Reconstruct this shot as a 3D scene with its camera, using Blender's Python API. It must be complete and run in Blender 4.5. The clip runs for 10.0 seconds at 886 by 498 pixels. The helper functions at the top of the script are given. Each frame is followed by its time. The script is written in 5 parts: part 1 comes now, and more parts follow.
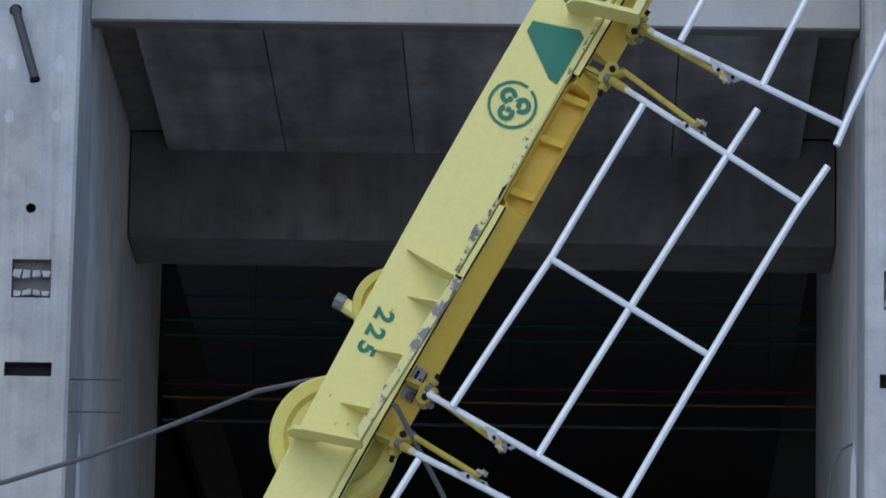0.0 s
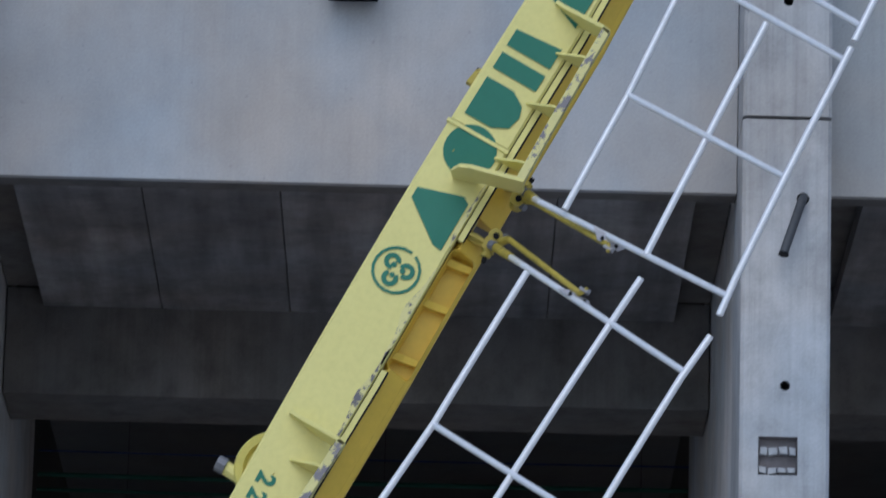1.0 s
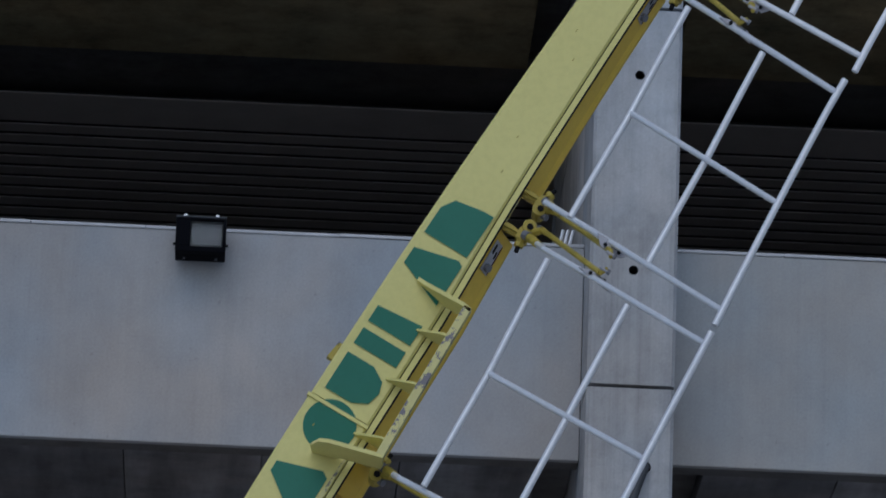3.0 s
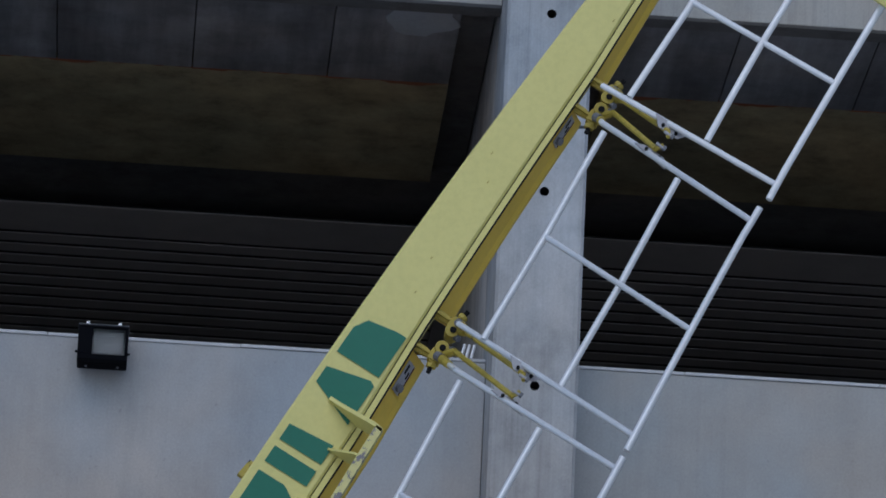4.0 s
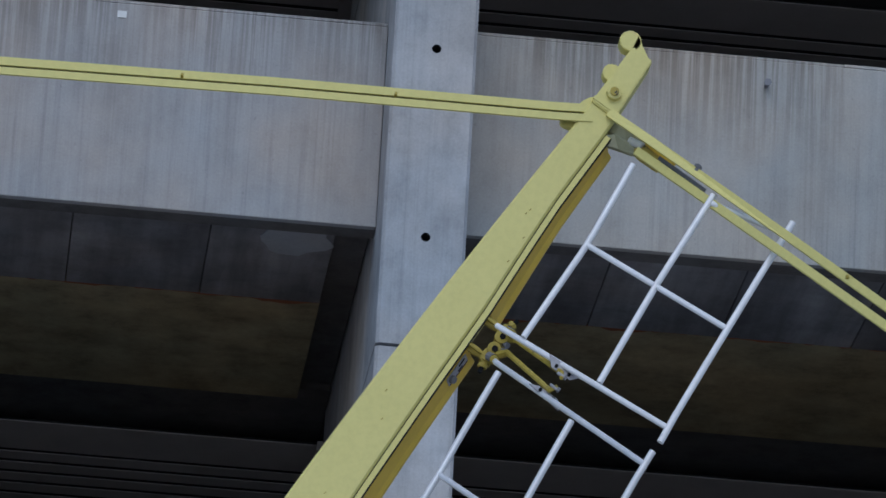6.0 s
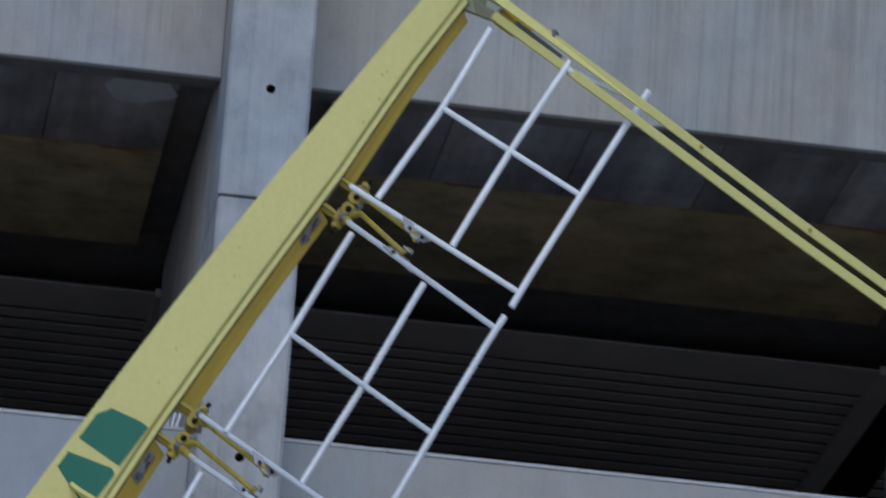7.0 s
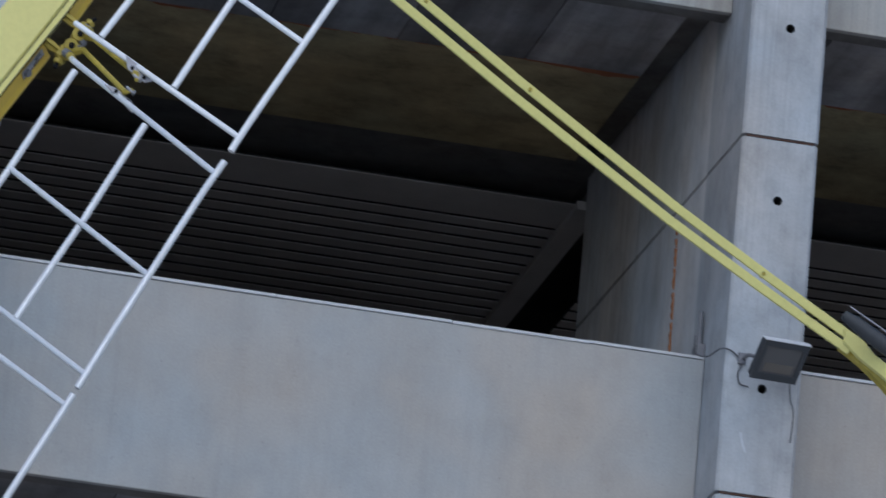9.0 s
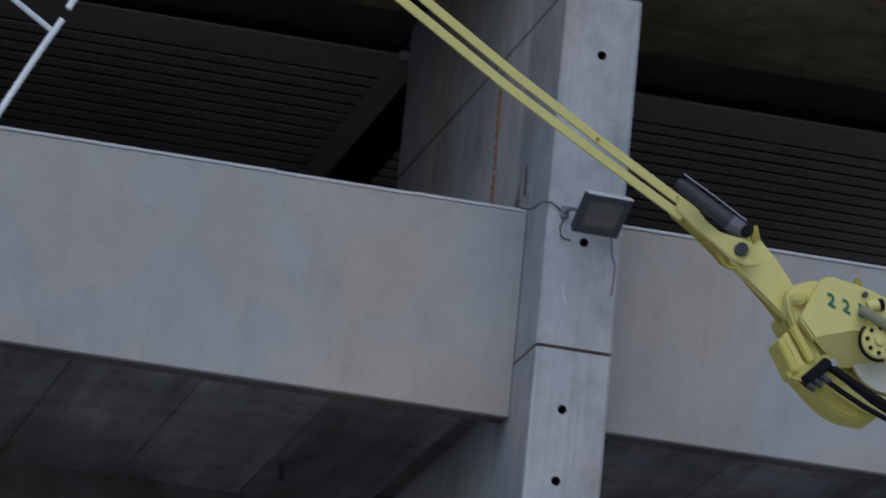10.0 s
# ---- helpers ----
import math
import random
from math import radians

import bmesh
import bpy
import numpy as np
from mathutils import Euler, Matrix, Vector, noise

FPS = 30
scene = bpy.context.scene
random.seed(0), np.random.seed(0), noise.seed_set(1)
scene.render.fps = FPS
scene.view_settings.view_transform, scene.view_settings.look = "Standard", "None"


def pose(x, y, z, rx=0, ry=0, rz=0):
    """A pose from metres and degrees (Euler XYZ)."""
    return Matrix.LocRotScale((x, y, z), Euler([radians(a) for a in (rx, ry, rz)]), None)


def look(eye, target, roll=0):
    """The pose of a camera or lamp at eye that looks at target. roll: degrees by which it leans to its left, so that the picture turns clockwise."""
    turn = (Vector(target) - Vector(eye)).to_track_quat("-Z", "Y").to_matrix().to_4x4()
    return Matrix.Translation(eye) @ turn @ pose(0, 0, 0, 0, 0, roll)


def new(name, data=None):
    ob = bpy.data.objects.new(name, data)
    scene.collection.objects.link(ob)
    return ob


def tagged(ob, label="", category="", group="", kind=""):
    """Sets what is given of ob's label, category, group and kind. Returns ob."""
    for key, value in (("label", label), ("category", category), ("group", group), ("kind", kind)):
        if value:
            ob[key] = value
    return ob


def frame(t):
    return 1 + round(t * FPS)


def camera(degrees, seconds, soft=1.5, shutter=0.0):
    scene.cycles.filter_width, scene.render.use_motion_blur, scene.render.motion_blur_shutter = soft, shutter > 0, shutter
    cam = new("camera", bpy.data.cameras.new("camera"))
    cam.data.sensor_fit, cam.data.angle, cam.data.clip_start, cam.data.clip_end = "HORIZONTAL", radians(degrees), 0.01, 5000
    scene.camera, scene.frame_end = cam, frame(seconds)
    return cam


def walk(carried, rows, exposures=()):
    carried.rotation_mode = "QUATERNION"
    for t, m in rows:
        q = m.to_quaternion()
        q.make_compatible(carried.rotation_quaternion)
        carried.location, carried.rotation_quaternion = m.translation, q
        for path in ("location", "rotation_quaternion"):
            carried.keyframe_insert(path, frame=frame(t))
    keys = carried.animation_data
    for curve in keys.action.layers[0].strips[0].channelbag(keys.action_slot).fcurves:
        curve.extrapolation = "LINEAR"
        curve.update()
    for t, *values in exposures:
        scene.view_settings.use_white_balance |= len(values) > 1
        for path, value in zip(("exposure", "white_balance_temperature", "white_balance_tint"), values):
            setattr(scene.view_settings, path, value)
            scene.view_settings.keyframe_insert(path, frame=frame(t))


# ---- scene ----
cam = camera(8.9656, 10.0, soft=1.55, shutter=0.3)

PATH = [
    (0, (0.573, -34.885, 1.576), (0.066, -15.450, 6.269), 1.158),
    (0.5, (0.535, -34.918, 1.590), (0.198, -15.531, 6.492), 1.240),
    (1, (0.498, -34.964, 1.609), (0.458, -15.659, 6.835), 1.513),
    (1.5, (0.459, -35.010, 1.629), (0.607, -15.773, 7.102), 1.764),
    (2, (0.410, -35.046, 1.654), (0.791, -15.859, 7.285), 1.921),
    (2.5, (0.364, -35.074, 1.682), (0.870, -15.948, 7.505), 2.031),
    (2.7, (0.343, -35.091, 1.690), (0.861, -15.997, 7.617), 1.989),
    (3.8, (0.203, -35.206, 1.747), (1.117, -16.263, 8.095), 2.726),
    (4, (0.176, -35.206, 1.759), (1.147, -16.289, 8.177), 2.739),
    (4.5, (0.104, -35.303, 1.768), (1.176, -16.459, 8.384), 2.752),
    (5, (0.057, -35.365, 1.791), (1.347, -16.629, 8.667), 2.971),
    (5.2, (-0.000, -35.407, 1.799), (1.362, -16.705, 8.756), 3.041),
    (6.3, (-0.168, -35.558, 1.838), (1.466, -16.931, 8.936), 3.469),
    (6.5, (-0.199, -35.578, 1.847), (1.564, -16.956, 8.924), 3.639),
    (7, (-0.285, -35.614, 1.873), (1.908, -16.861, 8.471), 3.988),
    (7.5, (-0.349, -35.643, 1.907), (2.234, -16.860, 8.271), 4.436),
    (8, (-0.416, -35.673, 1.954), (2.506, -16.888, 8.166), 4.717),
    (8.5, (-0.453, -35.772, 1.961), (2.559, -16.985, 8.128), 4.70),
    (9, (-0.507, -35.854, 2.016), (2.894, -17.077, 8.006), 5.338),
    (9.5, (-0.556, -35.943, 2.036), (3.197, -17.172, 7.825), 5.40),
    (10, (-0.664, -36.006, 2.068), (3.485, -17.229, 7.560), 5.45),
]
walk(cam, [(t, look(eye, target, roll)) for t, eye, target, roll in PATH],
     exposures=[(0.0, -0.02, 5450, 6.5), (1.0, -0.06, 5540, 6.5), (1.5, -0.42, 5480, 6.5), (2.5, -0.76, 5480, 6.5), (4.0, -0.54, 5470, 6.5), (4.5, -0.3, 5470, 6.5), (5.0, -0.12, 5450, 6),
                (6.5, -0.54, 5470, 6.5), (7.0, -0.43, 5500, 6.5), (7.5, -0.08, 5520, 7), (8.5, -0.04, 5560, 6.5), (9.0, -0.1, 5570, 6), (10.0, -0.62, 5630, 7.2)])

# ---- world and light ----
world = bpy.data.worlds.new("overcast_sky")
scene.world = world
world.use_nodes = True
wt = world.node_tree
sky = wt.nodes.new("ShaderNodeTexSky")
sky.sky_type = "NISHITA"
sky.sun_disc = False
sky.sun_elevation = radians(50)
sky.sun_rotation = radians(193)
sky.dust_density = 2.0
wt.links.new(sky.outputs[0], wt.nodes["Background"].inputs[0])
wt.nodes["Background"].inputs[1].default_value = 0.13

sun_data = bpy.data.lights.new("sun", "SUN")
sun_data.energy = 0.7
sun_data.angle = radians(70)
sun_data.color = (1.0, 0.96, 0.9)
sun = new("sun", sun_data)
sun.matrix_world = look((-12, -50, 46), (0, 0, 8))


# ---- materials ----
def mat_base(name, rough=0.8, metal=0.0, spec=0.4):
    m = bpy.data.materials.new(name)
    m.use_nodes = True
    b = m.node_tree.nodes["Principled BSDF"]
    b.inputs["Roughness"].default_value = rough
    b.inputs["Metallic"].default_value = metal
    b.inputs["Specular IOR Level"].default_value = spec
    return m, m.node_tree.nodes, m.node_tree.links, b


def noise_node(nodes, links, scale, detail=5.0, stretch=(1, 1, 1), rough=0.6, space="Object"):
    co = nodes.new("ShaderNodeTexCoord")
    mp = nodes.new("ShaderNodeMapping")
    mp.inputs["Scale"].default_value = stretch
    links.new(co.outputs[space], mp.inputs[0])
    n = nodes.new("ShaderNodeTexNoise")
    n.inputs["Scale"].default_value = scale
    n.inputs["Detail"].default_value = detail
    n.inputs["Roughness"].default_value = rough
    links.new(mp.outputs[0], n.inputs[0])
    return n


def ramp(nodes, links, src, stops):
    r = nodes.new("ShaderNodeValToRGB")
    while len(r.color_ramp.elements) < len(stops):
        r.color_ramp.elements.new(0.5)
    for e, (p, c) in zip(r.color_ramp.elements, stops):
        e.position, e.color = p, (*c, 1) if len(c) == 3 else c
    links.new(src, r.inputs[0])
    return r


def mix(nodes, links, kind, fac, a, b):
    x = nodes.new("ShaderNodeMix")
    x.data_type, x.blend_type = "RGBA", kind
    if isinstance(fac, float):
        x.inputs[0].default_value = fac
    else:
        links.new(fac, x.inputs[0])
    links.new(a, x.inputs[6])
    links.new(b, x.inputs[7])
    return x.outputs[2]


def bump(nodes, links, b, height, strength, dist=0.01):
    n = nodes.new("ShaderNodeBump")
    n.inputs["Strength"].default_value = strength
    n.inputs["Distance"].default_value = dist
    links.new(height, n.inputs["Height"])
    links.new(n.outputs[0], b.inputs["Normal"])


def concrete(name, col, streak=0.5, blotch=0.5, rough=0.85, grain=60.0, stain=(0.42, 0.40, 0.38), lines=0.3, mottle=0.5, brush=0.0, top=None, tone=1.0):
    """Cast concrete: broad blotches, rain streaks that run down it, fine grain."""
    m, n, l, b = mat_base(name, rough, 0.0, 0.3)
    big = noise_node(n, l, 0.9, 4, (1, 1, 0.7))
    lo = tuple(c * (1 - 0.26 * blotch) for c in col)
    hi = tuple(min(1, c * (1 + 0.16 * blotch)) for c in col)
    base = ramp(n, l, big.outputs[0], [(0.3, lo), (0.7, hi)]).outputs[0]
    st = noise_node(n, l, 1.0, 4, (13, 13, 0.2), 0.7)
    sr = ramp(n, l, st.outputs[0], [(0.42, (1, 1, 1)), (0.66, stain)]).outputs[0]
    far = noise_node(n, l, 0.45, 2)
    gate = ramp(n, l, far.outputs[0], [(0.42, (0, 0, 0)), (0.62, (streak, streak, streak))]).outputs[0]
    c1 = mix(n, l, "MULTIPLY", gate, base, sr)
    st2 = noise_node(n, l, 1.0, 4, (34, 34, 0.45), 0.65)
    s2 = ramp(n, l, st2.outputs[0], [(0.36, (0.74, 0.74, 0.75)), (0.5, (1, 1, 1)), (0.68, (1.08, 1.08, 1.08))]).outputs[0]
    fade = noise_node(n, l, 0.8, 3, (1.4, 1.4, 0.6))
    g2 = ramp(n, l, fade.outputs[0], [(0.38, (0, 0, 0)), (0.64, (lines, lines, lines))]).outputs[0]
    c2 = mix(n, l, "MULTIPLY", g2, c1, s2)
    cloud = noise_node(n, l, 3.4, 7, (1, 1, 0.8), 0.68)
    cl = ramp(n, l, cloud.outputs[0], [(0.3, (1 - 0.24 * mottle,) * 3), (0.5, (1, 1, 1)), (0.72, (1 + 0.16 * mottle,) * 3)]).outputs[0]
    c2 = mix(n, l, "MULTIPLY", 1.0, c2, cl)
    pores = noise_node(n, l, 23, 2, (1, 1, 1), 0.4)
    po = ramp(n, l, pores.outputs[0], [(0.22, (0.72, 0.72, 0.72)), (0.29, (1, 1, 1))]).outputs[0]
    c2 = mix(n, l, "MULTIPLY", 0.5, c2, po)
    hue = noise_node(n, l, 0.6, 3, (1, 1, 0.8))
    tint = ramp(n, l, hue.outputs[0], [(0.36, (1 - 0.06 * tone, 1.0, 1 + 0.07 * tone)), (0.64, (1 + 0.06 * tone, 1.0, 1 - 0.05 * tone))]).outputs[0]
    c2 = mix(n, l, "MULTIPLY", 1.0, c2, tint)
    if top:
        rn = noise_node(n, l, 1.0, 4, (30, 30, 0.5), 0.7)
        rs = ramp(n, l, rn.outputs[0], [(0.42, (0, 0, 0)), (0.56, (1, 1, 1))]).outputs[0]
        wide = noise_node(n, l, 0.9, 3, (1, 1, 0.3))
        rw = ramp(n, l, wide.outputs[0], [(0.36, (0, 0, 0)), (0.52, (1, 1, 1))]).outputs[0]
        co = n.new("ShaderNodeTexCoord")
        sep = n.new("ShaderNodeSeparateXYZ")
        l.new(co.outputs["Object"], sep.inputs[0])
        mr = n.new("ShaderNodeMapRange")
        mr.inputs["From Min"].default_value, mr.inputs["From Max"].default_value = top
        l.new(sep.outputs["Z"], mr.inputs["Value"])
        run = mix(n, l, "MULTIPLY", 1.0, mix(n, l, "MULTIPLY", 1.0, rs, rw), mr.outputs[0])
        grime = n.new("ShaderNodeRGB")
        grime.outputs[0].default_value = (0.60, 0.575, 0.545, 1)
        c2 = mix(n, l, "MULTIPLY", run, c2, grime.outputs[0])
    if brush:
        bn = noise_node(n, l, 1.0, 4, (3.2, 0.3, 3.2), 0.6)
        br = ramp(n, l, bn.outputs[0], [(0.34, (1 - 0.4 * brush,) * 3), (0.52, (1, 1, 1)), (0.7, (1 + 0.5 * brush,) * 3)]).outputs[0]
        c2 = mix(n, l, "MULTIPLY", 1.0, c2, br)
        info = n.new("ShaderNodeObjectInfo")
        rd = ramp(n, l, info.outputs["Random"], [(0.0, (1 - 0.25 * brush,) * 3), (1.0, (1 + 0.25 * brush,) * 3)]).outputs[0]
        c2 = mix(n, l, "MULTIPLY", 1.0, c2, rd)
    fine = noise_node(n, l, grain, 3)
    f2 = ramp(n, l, fine.outputs[0], [(0.3, (0.93, 0.93, 0.93)), (0.7, (1.05, 1.05, 1.05))]).outputs[0]
    c3 = mix(n, l, "MULTIPLY", 1.0, c2, f2)
    l.new(c3, b.inputs["Base Color"])
    bump(n, l, b, fine.outputs[0], 0.25, 0.004)
    return m


def paint(name, col, rough=0.45, metal=0.0, dirt=0.35, chip=0.0, chip_col=(0.09, 0.08, 0.09), scale=2.2):
    """Paint on metal: faded patches, grime along the length, chips."""
    m, n, l, b = mat_base(name, rough, metal, 0.5)
    big = noise_node(n, l, scale, 5)
    base = ramp(n, l, big.outputs[0], [(0.3, tuple(c * (1 - 0.35 * dirt) for c in col)), (0.65, col)]).outputs[0]
    fine = noise_node(n, l, 38, 5)
    f2 = ramp(n, l, fine.outputs[0], [(0.3, (0.96, 0.96, 0.95)), (0.6, (1.02, 1.02, 1.02))]).outputs[0]
    c = mix(n, l, "MULTIPLY", 1.0, base, f2)
    if chip > 0:
        ch = noise_node(n, l, 16, 6, (1, 1, 1), 0.72)
        cr = ramp(n, l, ch.outputs[0], [(0.72 - chip, (0, 0, 0)), (0.75 - chip, (1, 1, 1))]).outputs[0]
        cc = n.new("ShaderNodeRGB")
        cc.outputs[0].default_value = (*chip_col, 1)
        c = mix(n, l, "MIX", cr, c, cc.outputs[0])
    l.new(c, b.inputs["Base Color"])
    rr = ramp(n, l, big.outputs[0], [(0.3, (rough + 0.15,) * 3), (0.7, (rough,) * 3)]).outputs[0]
    l.new(rr, b.inputs["Roughness"])
    bump(n, l, b, fine.outputs[0], 0.12, 0.002)
    return m


M_PARAPET = concrete("parapet_concrete", (0.40, 0.39, 0.385), 0.10, 0.5, lines=0.14, mottle=0.32, tone=1.3)
# same parapet concrete in a slightly warmer tone, for bays right of x = 2
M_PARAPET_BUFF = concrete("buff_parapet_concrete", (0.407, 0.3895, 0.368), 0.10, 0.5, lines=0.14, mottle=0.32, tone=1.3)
M_PARAPET_UP = concrete("streaked_parapet_concrete", (0.41, 0.395, 0.385), 0.40, 0.45, lines=0.65, mottle=0.5, top=(16.35, 17.2), tone=1.2)
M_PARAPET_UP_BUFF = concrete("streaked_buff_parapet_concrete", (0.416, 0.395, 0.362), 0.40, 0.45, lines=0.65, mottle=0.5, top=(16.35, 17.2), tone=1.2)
M_COLUMN = concrete("column_concrete", (0.44, 0.44, 0.445), 0.30, 0.9, lines=0.5, mottle=1.0)
M_FIN = concrete("fin_concrete", (0.60, 0.585, 0.575), 0.55, 0.7, stain=(0.48, 0.38, 0.31), lines=0.4, mottle=0.9)
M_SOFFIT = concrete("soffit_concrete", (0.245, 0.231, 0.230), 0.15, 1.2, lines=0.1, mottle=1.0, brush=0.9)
M_SHUTTER = concrete("shuttering_stained_slab", (0.375, 0.305, 0.172), 0.2, 1.0, stain=(0.3, 0.16, 0.1), lines=0.1, mottle=1.8)
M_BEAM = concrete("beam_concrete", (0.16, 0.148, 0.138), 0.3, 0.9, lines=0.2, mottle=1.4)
# dark colour stands in for the shade deep inside the open floors
M_VOID = concrete("room_shade", (0.13, 0.122, 0.118), 0.1, 0.5)
M_SLAT = paint("dark_grey_slat_metal", (0.72, 0.65, 0.60), 0.55, 0.0, 0.4)
M_CAP = paint("parapet_flashing", (0.52, 0.52, 0.54), 0.5, 0.2, 0.4)
M_YELLOW = paint("pale_yellow_paint", (0.74, 0.665, 0.225), 0.4, 0.0, 0.12, 0.0, (0.12, 0.10, 0.06), 0.9)
M_GOLD = paint("golden_yellow_paint", (0.76, 0.515, 0.055), 0.42, 0.0, 0.45, 0.02, (0.10, 0.08, 0.05), 2.0)
M_WORN = paint("worn_yellow_flange", (0.70, 0.63, 0.25), 0.4, 0.0, 0.3, 0.19, (0.12, 0.11, 0.12), 3.0)
M_OLIVE = paint("olive_yellow_casting", (0.46, 0.355, 0.05), 0.5, 0.0, 0.8, 0.10, (0.05, 0.045, 0.03), 9.0)
M_GREEN = paint("green_lettering", (0.016, 0.165, 0.10), 0.45, 0.0, 0.25)
M_GALV = paint("galvanised_tube", (0.78, 0.78, 0.80), 0.3, 0.3, 0.3, 0.0, scale=7.0)
M_CLAMP = paint("weathered_zinc_plate", (0.42, 0.41, 0.44), 0.5, 0.4, 0.6, 0.05, (0.12, 0.09, 0.08), 12.0)
M_SHEAVE = paint("sheave_yellow_paint", (0.66, 0.575, 0.13), 0.45, 0.0, 0.4, 0.02, (0.14, 0.11, 0.06), 3.0)
M_BARE = paint("scraped_bare_steel", (0.70, 0.63, 0.25), 0.4, 0.0, 0.3, 0.20, (0.20, 0.18, 0.19), 3.0)
M_DULL = paint("dull_olive_grey_paint", (0.34, 0.335, 0.215), 0.5, 0.1, 0.6, 0.06, (0.12, 0.11, 0.1), 9.0)
M_RIM = paint("pale_cream_paint", (0.72, 0.70, 0.58), 0.5, 0.0, 0.4)
M_ALU = paint("lamp_reflector", (0.26, 0.265, 0.27), 0.4, 0.5, 0.5, scale=14.0)
M_STEEL = paint("grey_steel", (0.20, 0.20, 0.22), 0.5, 0.4, 0.5)
M_BLACK = paint("black_housing", (0.010, 0.010, 0.012), 0.6, 0.0, 0.4)
M_BLACK.node_tree.nodes["Principled BSDF"].inputs["Specular IOR Level"].default_value = 0.12
M_LAMPBLACK = paint("glossless_black_lamp_paint", (0.0035, 0.0038, 0.006), 0.7, 0.0, 0.3)
M_LAMPBLACK.node_tree.nodes["Principled BSDF"].inputs["Specular IOR Level"].default_value = 0.05
M_LAMPGREY = paint("weathered_grey_housing", (0.06, 0.063, 0.07), 0.5, 0.2, 0.5)
M_CABLE = paint("grey_cable", (0.085, 0.085, 0.095), 0.6, 0.0, 0.3)
M_RUST = paint("rust", (0.30, 0.12, 0.04), 0.9, 0.0, 0.8)
M_RUSTDARK = paint("dark_rust_stain", (0.36, 0.12, 0.05), 0.9, 0.0, 0.9)
M_JOINT = paint("joint_stain", (0.10, 0.055, 0.04), 0.9, 0.0, 0.6)
M_DRIP = concrete("lime_drip", (0.52, 0.525, 0.54), 0.2, 0.5)
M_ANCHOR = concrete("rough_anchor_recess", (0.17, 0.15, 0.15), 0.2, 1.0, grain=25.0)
# near-black colour paints the shade inside holes and behind slat gaps
M_HOLE = paint("hole_shade", (0.03, 0.027, 0.026), 0.9, 0.0, 0.3)
M_GROUT = concrete("repair_mortar", (0.36, 0.36, 0.37), 0.1, 0.4)
M_WHITE = paint("white_label", (0.75, 0.75, 0.74), 0.5, 0.0, 0.15)
# unseen ground, kept pale so that it throws light onto the undersides
M_ASPHALT = concrete("pale_bounce_yard", (0.58, 0.55, 0.50), 0.0, 0.8, 0.9, 30)
M_REFLECT, _n, _l, _b = mat_base("lamp_glass", 0.12, 0.0, 0.32)
_b.inputs["Base Color"].default_value = (0.11, 0.105, 0.105, 1)
M_GLASS, _n, _l, _b = mat_base("clear_glass", 0.05, 0.0, 0.5)
_b.inputs["Transmission Weight"].default_value = 1.0
_b.inputs["IOR"].default_value = 1.12
M_DUST = paint("brown_dust", (0.155, 0.135, 0.12), 0.9, 0.0, 0.5)
M_BLUE = paint("blue_conduit", (0.01, 0.03, 0.12), 0.7)
M_GRCON = paint("green_conduit", (0.01, 0.07, 0.045), 0.7)
M_REDCON = paint("red_conduit", (0.07, 0.01, 0.013), 0.7)
M_YELCON = paint("yellow_conduit", (0.14, 0.09, 0.015), 0.7)


# ---- mesh helpers ----
def link_mesh(name, bm, material, parent=None, label=""):
    me = bpy.data.meshes.new(name)
    bmesh.ops.recalc_face_normals(bm, faces=bm.faces)
    bm.to_mesh(me)
    bm.free()
    for m in material if isinstance(material, (list, tuple)) else [material]:
        me.materials.append(m)
    ob = new(name, me)
    if parent is not None:
        ob.parent = parent
    if label:
        ob["label"] = label
    return ob


def part(name, bm, material, parent, label=""):
    return link_mesh(name, bm, material, parent, label)


def thing(name, label, category, group="", kind="", at=(0, 0, 0)):
    e = new(name)
    e.empty_display_size = 0.1
    e.location = at
    return tagged(e, label, category, group, kind)


def smooth(ob, angle=40):
    for p in ob.data.polygons:
        p.use_smooth = True
    ob.data.set_sharp_from_angle(angle=radians(angle))
    return ob


def box(bm, x0, x1, y0, y1, z0, z1, bev=0.0):
    vs = [bm.verts.new(c) for c in ((x0, y0, z0), (x1, y0, z0), (x1, y1, z0), (x0, y1, z0),
                                    (x0, y0, z1), (x1, y0, z1), (x1, y1, z1), (x0, y1, z1))]
    fs = [bm.faces.new([vs[i] for i in q]) for q in
          ((0, 3, 2, 1), (4, 5, 6, 7), (0, 1, 5, 4), (1, 2, 6, 5), (2, 3, 7, 6), (3, 0, 4, 7))]
    if bev:
        es = list({e for f in fs for e in f.edges})
        bmesh.ops.bevel(bm, geom=es, offset=bev, segments=2, affect="EDGES", profile=0.6)
    return bm


def boxed(x0, x1, y0, y1, z0, z1, bev=0.0):
    return box(bmesh.new(), x0, x1, y0, y1, z0, z1, bev)


